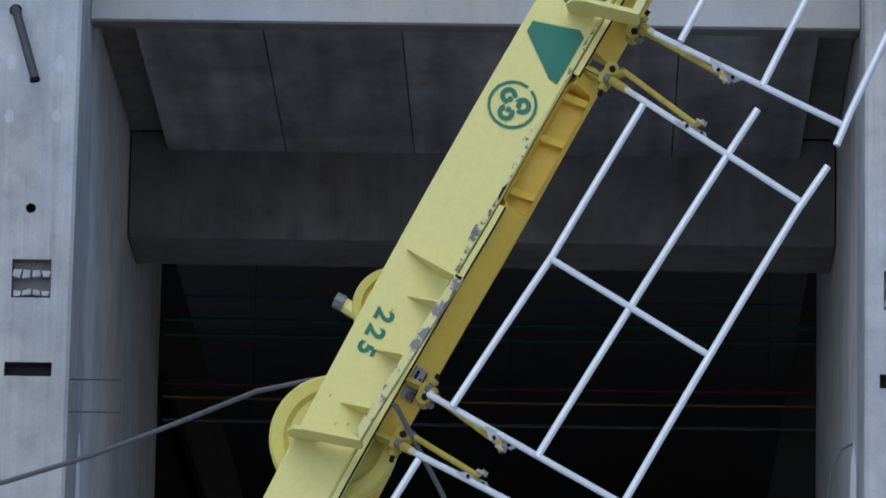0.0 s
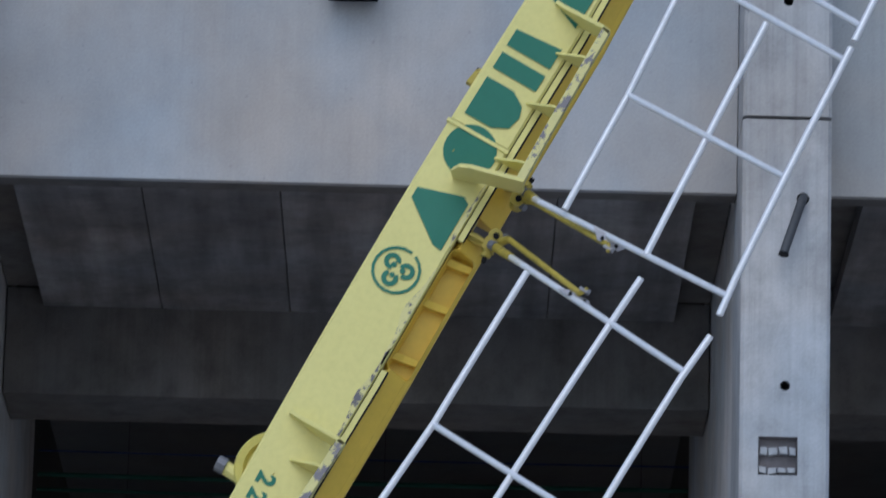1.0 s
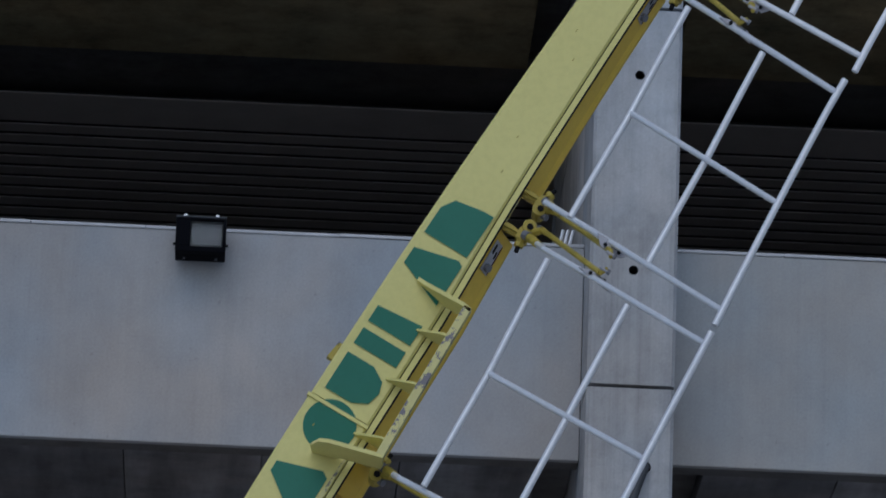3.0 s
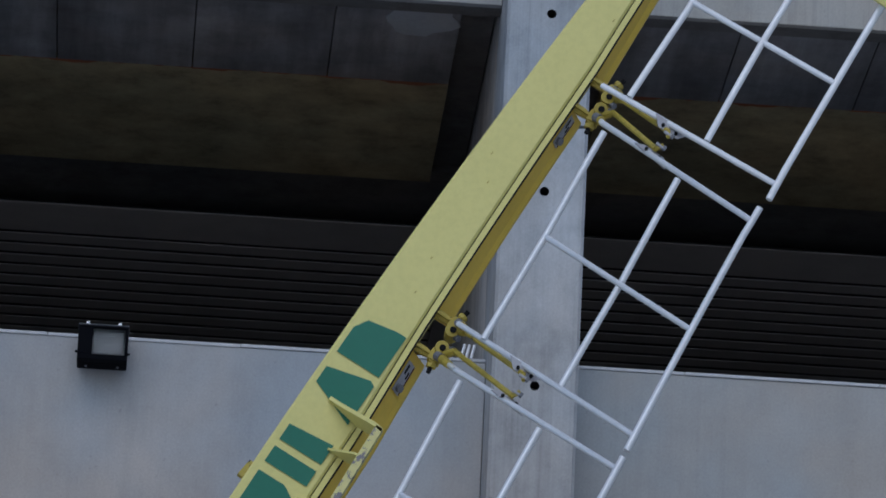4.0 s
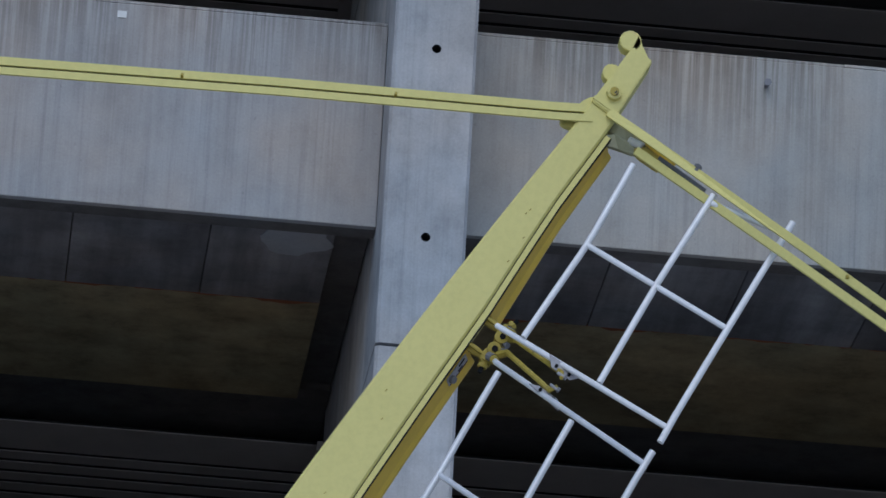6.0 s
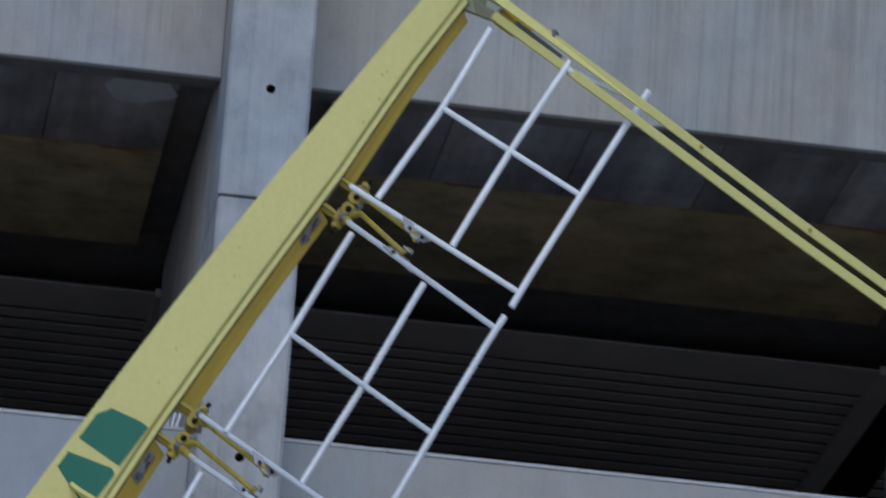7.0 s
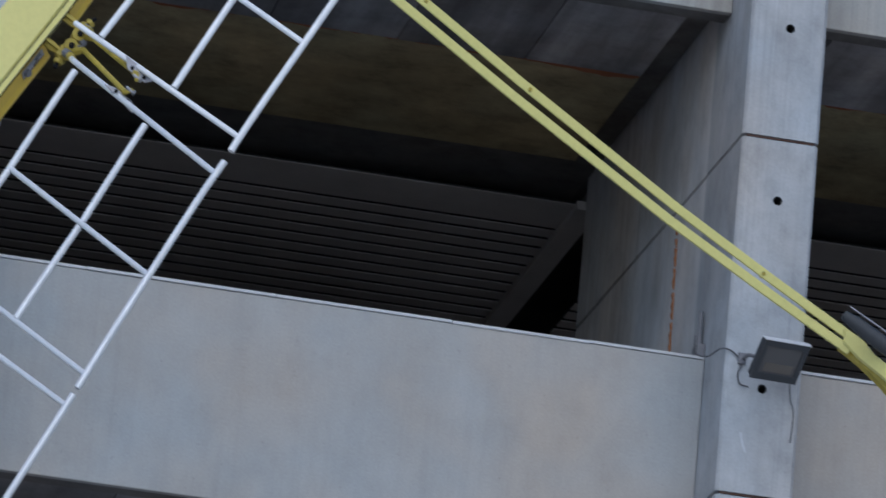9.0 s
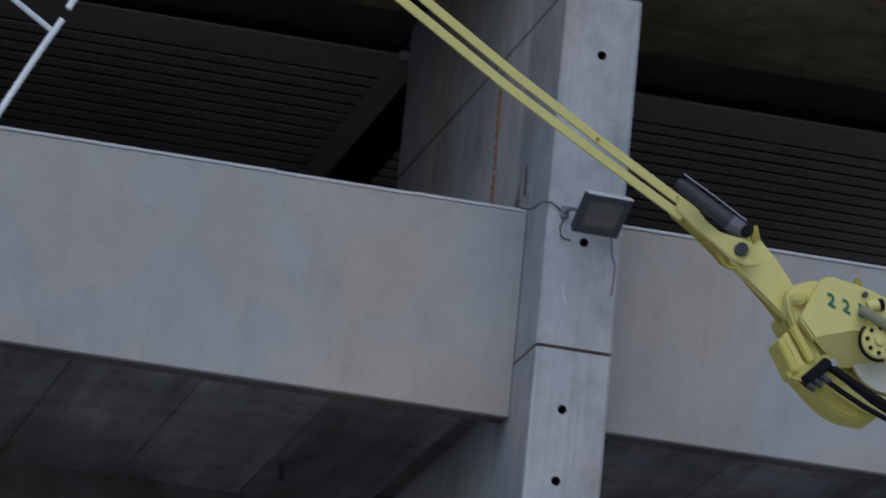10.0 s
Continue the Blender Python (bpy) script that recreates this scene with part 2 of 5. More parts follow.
def tube_into(bm, pts, r, seg=10, caps=True):
    pts = [Vector(p) for p in pts]
    rings = []
    up = Vector((0, 1, 0.13)).normalized()
    for i, p in enumerate(pts):
        d = (pts[min(i + 1, len(pts) - 1)] - pts[max(i - 1, 0)]).normalized()
        a = d.cross(up)
        if a.length < 0.05:
            a = d.cross(Vector((1, 0, 0)))
        a.normalize()
        b = d.cross(a)
        rr = r[i] if isinstance(r, (list, tuple)) else r
        rings.append([bm.verts.new(p + rr * (math.cos(2 * math.pi * k / seg) * a + math.sin(2 * math.pi * k / seg) * b))
                      for k in range(seg)])
    for r0, r1 in zip(rings, rings[1:]):
        for k in range(seg):
            bm.faces.new((r0[k], r0[(k + 1) % seg], r1[(k + 1) % seg], r1[k]))
    if caps:
        bm.faces.new(rings[0][::-1])
        bm.faces.new(rings[-1])
    return bm


def tube(pts, r, seg=10):
    return tube_into(bmesh.new(), pts, r, seg)


def prism(poly, y0, y1, bev=0.0):
    """A plate with the outline poly, a list of (x, z), between the depths y0 and y1."""
    bm = bmesh.new()
    a = [bm.verts.new((x, y0, z)) for x, z in poly]
    b = [bm.verts.new((x, y1, z)) for x, z in poly]
    bm.faces.new(a)
    bm.faces.new(b[::-1])
    n = len(poly)
    for k in range(n):
        bm.faces.new((a[k], b[k], b[(k + 1) % n], a[(k + 1) % n]))
    if bev:
        bmesh.ops.bevel(bm, geom=list(bm.edges), offset=bev, segments=2, affect="EDGES")
    return bm


def disc(cx, cz, y0, y1, r, seg=40, bev=0.0):
    return prism([(cx + r * math.cos(2 * math.pi * k / seg), cz + r * math.sin(2 * math.pi * k / seg)) for k in range(seg)], y0, y1, bev)


def wobble(bm, amount, scale=2.0):
    for v in bm.verts:
        n = noise.noise_vector(v.co * scale)
        v.co += amount * n
    return bm


# ---- ground ----
ground = link_mesh("ground", boxed(-1500, 1500, -1500, 1500, -0.3, 0.0), M_ASPHALT)
tagged(ground, "pale yard ground below the building, toned to bounce light up", "ground", kind="structure")

# ---- building ----
COLS = [(-3.25, -2.69), (2.34, 2.912), (8.0, 8.54), (13.67, 14.21)]
JOINTS = [7.2, 12.01, 14.62, 18.9]
JOINTS_EAST = [7.2, 12.04, 14.595, 18.9]
TOP = 23.0
FIN_BACK = 5.1
building_left, building_right = -9.2, 19.4


def front_sheet(bm, x0, x1, z0, z1, y, holes):
    """The front of a column with round or square holes through it: (x, z, half width, half height, round, depth)."""
    z = z0
    for hx, hz, hw, hh, rnd, depth in sorted(holes, key=lambda h: h[1]):
        zl, zu = hz - hh - 0.05, hz + hh + 0.05
        for a, b in ((z, zl),):
            q = [bm.verts.new(c) for c in ((x0, y, a), (x1, y, a), (x1, y, b), (x0, y, b))]
            bm.faces.new(q)
        n = 24
        inner, outer, deep = [], [], []
        for k in range(n):
            an = 2 * math.pi * k / n
            c, s = math.cos(an), math.sin(an)
            if rnd:
                px, pz = hx + hw * c, hz + hh * s
            else:
                f = 1 / max(abs(c) , abs(s))
                px, pz = hx + hw * min(1, max(-1, c * f)), hz + hh * min(1, max(-1, s * f))
            f = 1 / max(abs(c), abs(s))
            ox = x1 if c * f > 0.999 else x0 if c * f < -0.999 else (hx + (c * f) * ((x1 - hx) if c > 0 else (hx - x0)))
            oz = zu if s * f > 0.999 else zl if s * f < -0.999 else (hz + (s * f) * ((zu - hz) if s > 0 else (hz - zl)))
            inner.append(bm.verts.new((px, y, pz)))
            outer.append(bm.verts.new((ox, y, oz)))
            deep.append(bm.verts.new((hx + (px - hx) * 0.94, y + depth, hz + (pz - hz) * 0.94)))
        for k in range(n):
            j = (k + 1) % n
            bm.faces.new((outer[k], outer[j], inner[j], inner[k]))
            f = bm.faces.new((inner[k], inner[j], deep[j], deep[k]))
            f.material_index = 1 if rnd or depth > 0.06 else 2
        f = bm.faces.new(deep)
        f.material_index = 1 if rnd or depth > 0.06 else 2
        z = zu
    q = [bm.verts.new(c) for c in ((x0, y, z), (x1, y, z), (x1, y, z1), (x0, y, z1))]
    bm.faces.new(q)


def column_piece(x0, x1, z0, z1, holes, parent):
    """One lift of a column: front sheet with its holes, chamfered front corners, sides and ends."""
    ch = 0.022
    bm = bmesh.new()
    g = 0.012
    a, b = z0 + g, z1 - g
    front_sheet(bm, x0 + ch, x1 - ch, a, b, 0.0, holes)
    for xa, xb in ((x0 + ch, x0), (x1 - ch, x1)):
        q = [bm.verts.new(c) for c in ((xa, 0, a), (xb, ch, a), (xb, ch, b), (xa, 0, b))]
        bm.faces.new(q)
    for x in (x0, x1):
        q = [bm.verts.new(c) for c in ((x, ch, a), (x, 1.0, a), (x, 1.0, b), (x, ch, b))]
        bm.faces.new(q)
    for zz in (a, b):
        q = [bm.verts.new(c) for c in ((x0, ch, zz), (x0 + ch, 0, zz), (x1 - ch, 0, zz), (x1, ch, zz), (x1, 1.0, zz), (x0, 1.0, zz))]
        bm.faces.new(q)
    q = [bm.verts.new(c) for c in ((x0, 1.0, a), (x1, 1.0, a), (x1, 1.0, b), (x0, 1.0, b))]
    bm.faces.new(q)
    bmesh.ops.remove_doubles(bm, verts=bm.verts, dist=0.0008)
    return part("column_lift", bm, [M_COLUMN, M_HOLE, M_ANCHOR], parent)


R = 0.032
column_names = ["column_a", "column_b", "column_c", "column_d"]
for ci, (cx0, cx1) in enumerate(COLS):
    col = thing(column_names[ci], "light grey cast concrete column with tie holes and horizontal joints", "column", "facade columns", "structure")
    if ci == 2:
        col_c = col
    mid = (cx0 + cx1) / 2
    holes = [(mid, 10.23, R, R, True, 0.14), (mid, 12.8, R, R, True, 0.14), (mid + 0.01, 14.15, R, R, True, 0.14),
             (mid + 0.01, 15.41, R, R, True, 0.14), (mid + 0.01, 16.79, R, R, True, 0.14), (mid, 19.6, R, R, True, 0.14)]
    if ci == 2:
        holes += [(mid - 0.05, 11.61, R, R, True, 0.14), (mid - 0.05, 11.11, R, R, True, 0.14)]
    if ci == 0:
        holes += [(-3.115, 11.54, 0.04, 0.04, True, 0.14)]
    if ci == 1:
        holes += [(2.73, 11.47, 0.04, 0.04, True, 0.14)]
    if ci < 2:
        bx = -2.95 if ci == 0 else 2.585
        holes += [(bx, 9.77, 0.125, 0.125, False, 0.05), (bx + 0.0, 9.18, 0.15, 0.045, False, 0.09)]
    js = [-0.02] + (JOINTS if ci < 2 else JOINTS_EAST) + [TOP]
    for za, zb in zip(js, js[1:]):
        column_piece(cx0, cx1, za, zb, [h for h in holes if za + 0.1 < h[1] < zb - 0.1], col)
    # dark core that shows in the open joints
    part("core", boxed(cx0 + 0.03, cx1 - 0.03, 0.2, 0.95, 0, TOP - 0.1), M_BEAM, col)
    if ci < 2:
        bx = -2.95 if ci == 0 else 2.585
        for r in range(2):
            for c in range(4):
                zc, xc = 9.77 + (0.06 - 0.12 * r), bx - 0.09 + 0.06 * c
                b = boxed(xc - 0.026, xc + 0.024, 0.010, 0.06, zc - 0.05, zc + (-0.01 if r else 0.0), 0.006)
                part("anchor_block", wobble(b, 0.014, 14), M_COLUMN, col)

part("pale_edge", tube([(8.012, 0.010, 7.23), (8.011, 0.009, 9.6), (8.013, 0.010, 11.0), (8.012, 0.009, 12.02)], [0.006, 0.009, 0.011, 0.008], 6), M_DRIP, col_c, "pale strip along the column edge")
part("rust_line", boxed(8.03, 8.51, 0.004, 0.03, 12.036, 12.046), M_JOINT, col_c, "dark brown stain in the joint")
part("rust_line", boxed(8.03, 8.51, 0.004, 0.03, 14.590, 14.600), M_JOINT, col_c, "dark brown stain in the joint")

for ci, (cx0, cx1) in enumerate(COLS):
    fx0, fx1 = cx0 + 0.03, cx1 - 0.03
    fin = thing("fin_wall", "grey concrete fin wall behind the column", "wall", "fin walls", "structure")
    zs = [0.0] + (JOINTS if ci < 2 else JOINTS_EAST) + [TOP]
    for za, zb in zip(zs, zs[1:]):
        part("wall_lift", boxed(cx0 + 0.004, cx1 - 0.004, 1.004, FIN_BACK if za > 9 else 7.4, za + 0.01, zb - 0.01, 0.008), M_FIN, fin)
    part("core", boxed(fx0, fx1, 1.2, FIN_BACK - 0.05, 0, TOP - 0.1), M_BEAM, fin)

# storeys: bottom and top of each parapet
STOREYS = [(11.66, 13.14), (15.68, 17.19), (19.7, 21.2)]
BAYS = [(a[1], b[0]) for a, b in zip(COLS, COLS[1:])] + [(building_left, COLS[0][0])]
for zb, zt in STOREYS:
    for x0, x1 in BAYS:
        par = thing("parapet", "long pale grey precast concrete parapet panel with rain streaks", "parapet", "parapet panels", "structure")
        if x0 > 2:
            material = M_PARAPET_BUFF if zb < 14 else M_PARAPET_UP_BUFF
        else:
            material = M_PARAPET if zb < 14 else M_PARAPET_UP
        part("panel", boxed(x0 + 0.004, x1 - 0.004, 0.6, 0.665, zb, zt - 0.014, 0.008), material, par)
        xa = x0 + 0.004
        while xa < x1 - 0.01:
            xb = min(xa + random.uniform(0.5, 1.5), x1 - 0.004)
            if x1 - xb < 0.3:
                xb = x1 - 0.004
            dz, dy = random.uniform(-0.003, 0.003), random.uniform(-0.004, 0.003)
            part("coping", boxed(xa, xb - 0.003, 0.592 + dy if zb < 14 else 0.6, 0.82, zt - 0.014 + dz, zt + 0.008 + dz, 0.004), M_CAP if zb < 14 else material, par)
            xa = xb
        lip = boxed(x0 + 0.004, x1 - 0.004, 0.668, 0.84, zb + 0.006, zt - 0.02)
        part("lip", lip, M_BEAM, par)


def soffit_panels(x0, x1, y0, y1, z, first, step, material, parent):
    """Soffit slabs side by side with open joints."""
    x = x0
    edges = []
    e = first
    while e > x0:
        e -= step
    e += step
    while e < x1 - 0.05:
        edges.append(e)
        e += step
    edges = [x0] + edges + [x1]
    for a, b in zip(edges, edges[1:]):
        part("soffit_slab", boxed(a + 0.0035, b - 0.0035, y0, y1, z + 0.004 * random.random(), z + 0.14, 0.006), material, parent)


for si, (zb, zt) in enumerate(STOREYS):
    for x0, x1 in BAYS:
        sof = thing("soffit", "dark grey concrete soffit slabs with open joints", "ceiling", "soffits", "structure")
        a, b = x0 + 0.006, x1 - 0.006
        first = (-0.66 if si == 0 else -0.69) + (0.0 if x0 < 2 else 5.65 * (1 if x0 < 5 else 2))
        depth = 4.08 if si == 0 else 2.26
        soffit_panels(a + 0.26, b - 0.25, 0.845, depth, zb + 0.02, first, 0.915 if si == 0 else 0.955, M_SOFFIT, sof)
        if si:
            part("stained_slab", boxed(a + 0.26, b - 0.25, depth + 0.004, 4.4, zb + 0.035, zb + 0.16), M_SHUTTER, sof,
                 "brown shuttering-stained slab")
            bm = bmesh.new()
            n = 90
            rows = []
            for k in range(n + 1):
                x = a + 0.27 + (b - a - 0.53) * k / n
                w = 0.006 + 0.16 * max(0.0, noise.noise(Vector((x * 2.3, zb, 3.0)))) + 0.03 * random.random()
                rows.append((bm.verts.new((x, depth + 0.006, zb + 0.031)), bm.verts.new((x, depth + 0.006 + w, zb + 0.031)),
                             bm.verts.new((x, depth + 0.006 + w, zb + 0.036)), bm.verts.new((x, depth + 0.006, zb + 0.036))))
            for r0, r1 in zip(rows, rows[1:]):
                for q in range(4):
                    bm.faces.new((r0[q], r0[(q + 1) % 4], r1[(q + 1) % 4], r1[q]))
            part("rust_line", bm, M_RUSTDARK, sof, "red-brown rust line")
            part("slot", boxed(a, b, 4.4, 5.86, zb + 0.554, zb + 0.65), M_VOID, sof)
            # fills the slot behind the slab; its dark colour carries the slot's shade
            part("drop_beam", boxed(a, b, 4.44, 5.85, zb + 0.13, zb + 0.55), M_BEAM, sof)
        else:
            part("drop_beam", boxed(a, b, 4.084, 4.9, zb - 0.62, zb + 0.16, 0.01), M_BEAM, sof, "dark brown-grey concrete beam")
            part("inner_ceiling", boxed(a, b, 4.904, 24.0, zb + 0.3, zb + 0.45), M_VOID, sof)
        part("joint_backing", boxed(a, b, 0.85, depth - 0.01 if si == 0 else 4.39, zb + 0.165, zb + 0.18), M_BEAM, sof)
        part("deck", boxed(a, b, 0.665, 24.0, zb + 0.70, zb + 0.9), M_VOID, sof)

# slatted ceilings behind the upper openings
for zb, zt in STOREYS[1:]:
    for x0, x1 in BAYS:
        bm = bmesh.new()
        box(bm, x0 + 0.02, x1 - 0.03, 5.3, 5.96, zb - 0.02, zb - 0.012)
        for k in range(19):
            y = 6.035 + 0.262 * k
            box(bm, x0 + 0.02, x1 - 0.03, y, y + 0.182, zb - 0.02, zb - 0.012)
        box(bm, x1 - 0.026, x1 + 0.16, 5.3, 11.0, zb - 0.05, zb + 0.02)
        # unseen black sheet, added so that the slat gaps read as shaded
        gap_sheet = link_mesh("ceiling_fleece", boxed(x0 + 0.02, x1 - 0.03, 5.32, 11.0, zb + 0.0, zb + 0.01), M_HOLE)
        tagged(gap_sheet, "black sheet added above the slats to darken their gaps", "ceiling", "slatted ceilings", "structure")
        sl = link_mesh("slatted_ceiling", bm, M_SLAT)
        tagged(sl, "dark grey metal slat ceiling behind the opening", "ceiling", "slatted ceilings", "structure")

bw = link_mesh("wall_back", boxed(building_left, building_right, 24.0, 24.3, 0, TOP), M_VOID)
tagged(bw, "rear wall of the open floors, coloured dark for shade", "wall", kind="structure")
for nm, xa, xb in (("wall_west", building_left - 0.3, building_left - 0.004), ("wall_east", building_right + 0.004, building_right + 0.3)):
    w = link_mesh(nm, boxed(xa, xb, 0.6, 24.3, 0, TOP), M_FIN)
    tagged(w, "plain concrete end wall", "wall", kind="structure")
rf = link_mesh("roof", boxed(building_left - 0.3, building_right + 0.3, 0.3, 24.3, TOP + 0.004, TOP + 0.4), M_BEAM)
tagged(rf, "flat concrete roof slab", "roof", kind="structure")
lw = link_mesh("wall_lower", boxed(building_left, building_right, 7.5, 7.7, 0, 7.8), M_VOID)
tagged(lw, "dark wall below the open floor", "wall", kind="structure")

# ---- fittings on the building ----
def downpipe(x0, z0, x1, z1):
    p = thing("drain_pipe", "short dark grey plastic pipe hanging out of a column hole", "pipe", "drain pipes")
    part("pipe", tube([(x0, 0.08, z0), (x0, -0.03, z0 - 0.005), (x0 + (x1 - x0) * 0.1, -0.07, z0 - 0.04), (x1, -0.13, z1 + 0.045)], 0.029, 14), M_LAMPGREY, p)
    part("rim", tube([(x1 - (x1 - x0) * 0.02, -0.13, z1 + 0.05), (x1, -0.132, z1 + 0.035)], 0.034, 14), M_BLACK, p)


downpipe(-3.115, 11.54, -2.96, 11.0)
downpipe(2.73, 11.47, 2.6, 11.02)


def floodlight_square():
    f = thing("floodlight", "black square floodlight fixed to the parapet top", "floodlight", "floodlights")
    x0, x1, z0, z1, y0, y1 = -0.375, -0.045, 12.897, 13.132, 0.33, 0.56
    g0, g1 = z0 + 0.037, z1 - 0.018
    part("housing", boxed(x0, x1, y0 + 0.08, y1, z0, z1, 0.012), M_LAMPBLACK, f)
    for xa, xb, za, zb in ((x0, x0 + 0.095, g0, g1), (x1 - 0.02, x1, g0, g1), (x0, x1, g1, z1), (x0, x1, z0, g0)):
        part("front_frame", boxed(xa, xb, y0, y0 + 0.082, za, zb, 0.004), M_LAMPBLACK, f)
    part("glass", boxed(x0 + 0.095, x1 - 0.02, y0 + 0.012, y0 + 0.018, g0, g1), M_GLASS, f, "clear lamp glass")
    bm = bmesh.new()
    xa, xb = x0 + 0.096, x1 - 0.021
    outer = [bm.verts.new((x, y0 + 0.024, z)) for x, z in ((xa, g0 + 0.001), (xb, g0 + 0.001), (xb, g1 - 0.001), (xa, g1 - 0.001))]
    inner = [bm.verts.new((x, y0 + 0.058, z)) for x, z in ((xa + 0.008, g0 + 0.028), (xb - 0.008, g0 + 0.028), (xb - 0.008, g1 - 0.006), (xa + 0.008, g1 - 0.006))]
    for k in range(4):
        bm.faces.new((outer[k], outer[(k + 1) % 4], inner[(k + 1) % 4], inner[k]))
    bm.faces.new(inner)
    part("reflector", bm, M_ALU, f, "pale dished reflector")
    for x in (x0 + 0.06, x1 - 0.06):
        part("latch", boxed(x - 0.012, x + 0.012, y0 + 0.004, y0 + 0.03, z1 + 0.006, z1 + 0.024, 0.003), M_GALV, f, "bright steel latch")
        part("lower_latch", boxed(x - 0.009, x + 0.009, y1 - 0.09, y1 - 0.07, z0 - 0.008, z0 + 0.008, 0.003), M_STEEL, f)
    part("hood", boxed(x0 - 0.004, x1 + 0.004, y0 - 0.006, y1 - 0.02, z1 - 0.002, z1 + 0.007, 0.002), M_LAMPGREY, f)
    for x in (x0 - 0.008, x1 + 0.008):
        part("hinge_knob", tube([(x - 0.008, y0 + 0.05, z0 + 0.062), (x + 0.008, y0 + 0.05, z0 + 0.062)], 0.009, 8), M_LAMPBLACK, f)
    for k in range(4):
        part("cooling_rib", boxed(x0 + 0.02, x1 - 0.02, y1 + 0.002, y1 + 0.03, z0 + 0.03 + k * 0.05, z0 + 0.045 + k * 0.05), M_LAMPBLACK, f)
    part("mounting_foot", boxed(-0.28, -0.14, y1 - 0.02, 0.5995, z0 + 0.05, z0 + 0.16), M_LAMPBLACK, f)


floodlight_square()


def floodlight_tilted():
    f = thing("floodlight", "weathered grey floodlight tilted down on a column bracket", "floodlight", "floodlights")
    tilt = pose(8.29, -0.24, 12.965, 40, -5, 20)
    bm = boxed(-0.18, 0.18, -0.052, -0.01, -0.14, 0.14, 0.012)
    bm.transform(tilt)
    part("housing", bm, M_LAMPGREY, f)
    for k in range(5):
        bm = boxed(-0.14 + 0.06 * k, -0.128 + 0.06 * k, -0.012, 0.022, -0.11, 0.11, 0.003)
        bm.transform(tilt)
        part("cooling_rib", bm, M_LAMPGREY, f)
    for a in ((-0.187, 0.187, 0.105, 0.148), (-0.187, 0.187, -0.148, -0.098), (-0.187, -0.145, -0.098, 0.105), (0.145, 0.187, -0.098, 0.105)):
        bm = boxed(a[0], a[1], -0.075, -0.053, a[2], a[3], 0.004)
        bm.transform(tilt)
        part("front_frame", bm, M_LAMPGREY, f)
    # pale strip stands in for sky light caught by the top edge
    bm = boxed(-0.188, 0.188, -0.08, -0.03, 0.149, 0.155, 0.002)
    bm.transform(tilt)
    part("top_rim", bm, M_GALV, f, "bright strip painted as the sky glint on the top edge")
    bm = boxed(-0.145, 0.145, -0.066, -0.056, -0.098, 0.105)
    bm.transform(tilt)
    part("glass", bm, M_REFLECT, f, "dusty lamp glass")
    bm = boxed(-0.11, 0.12, -0.0685, -0.0665, -0.085, -0.02, 0.001)
    bm.transform(tilt)
    part("dust_film", bm, M_DUST, f, "brown dust caked on the glass")
    part("bracket", tube([(8.12, -0.02, 12.99), (8.13, -0.12, 12.99), (8.18, -0.2, 12.96)], 0.014, 8), M_STEEL, f)
    part("base_plate", boxed(8.085, 8.14, -0.022, -0.002, 12.95, 13.03, 0.004), M_STEEL, f)


floodlight_tilted()

def bent(pts, n=5):
    """A smooth line through points."""
    vs = [Vector(p) for p in pts]
    vs = [vs[0] * 2 - vs[1]] + vs + [vs[-1] * 2 - vs[-2]]
    out = []
    for a, b, c, d in zip(vs, vs[1:], vs[2:], vs[3:]):
        for k in range(n):
            f = k / n
            out.append(0.5 * (2 * b + (c - a) * f + (2 * a - 5 * b + 4 * c - d) * f * f + (3 * b - a - 3 * c + d) * f ** 3))
    return out + [vs[-2]]


cab = thing("lamp_cable", "thin grey lamp cable looping along the column", "cable")
part("conductor", tube(bent([(7.86, 0.35, 13.22), (7.87, 0.34, 13.09), (7.92, 0.2, 13.035), (7.96, 0.02, 13.045), (8.02, -0.012, 13.04),
                             (8.08, -0.012, 13.0), (8.11, -0.015, 12.95), (8.09, -0.012, 12.88), (8.11, -0.012, 12.81), (8.17, -0.012, 12.80)]), 0.0055, 6), M_CABLE, cab)
part("tail", tube(bent([(8.45, -0.02, 12.9), (8.47, -0.012, 12.75), (8.50, -0.01, 12.66), (8.49, -0.01, 12.45)]), 0.004, 6), M_CABLE, cab)
jb = thing("junction_box", "small grey junction box on the fin wall", "junction box")
part("box_body", boxed(7.94, 8.0, 0.62, 0.78, 13.16, 13.25, 0.006), M_STEEL, jb)
part("conduit", tube([(7.97, 0.7, 13.25), (7.97, 0.7, 13.5)], 0.016, 8), M_STEEL, jb)

rs = thing("rust_streak", "orange rust run with exposed bar on the fin wall", "rust mark")
for k in range(13):
    za = 13.38 + 0.082 * k + 0.03 * random.random()
    y = 1.715 + 0.005 * k + 0.012 * random.random()
    part("bar", tube([(7.998, y, za), (7.996, y + 0.006, za + 0.02 + 0.055 * random.random()), (7.999, y + 0.002, za + 0.09 * random.random() + 0.03)], [0.006, 0.013, 0.005], 6), M_RUST, rs)
part("fixing", tube([(8.0, 1.78, 14.48), (7.97, 1.78, 14.48)], 0.02, 8), M_STEEL, rs)

cl = thing("clamp_tubes", "pair of short shiny clamp tubes on the parapet coping", "clamp")
for k in range(3):
    part("tube", tube([(2.17 + 0.033 * k, 0.6, 13.15), (2.19 + 0.033 * k, 0.6, 13.245)], 0.012, 8), M_GALV, cl)

lb = link_mesh("notice_label", boxed(0.455, 0.52, 0.592, 0.598, 17.065, 17.115), M_WHITE)
tagged(lb, "small white paper label on the upper parapet", "label")

# mortar patch on the upper soffit
bm = bmesh.new()
ring = []
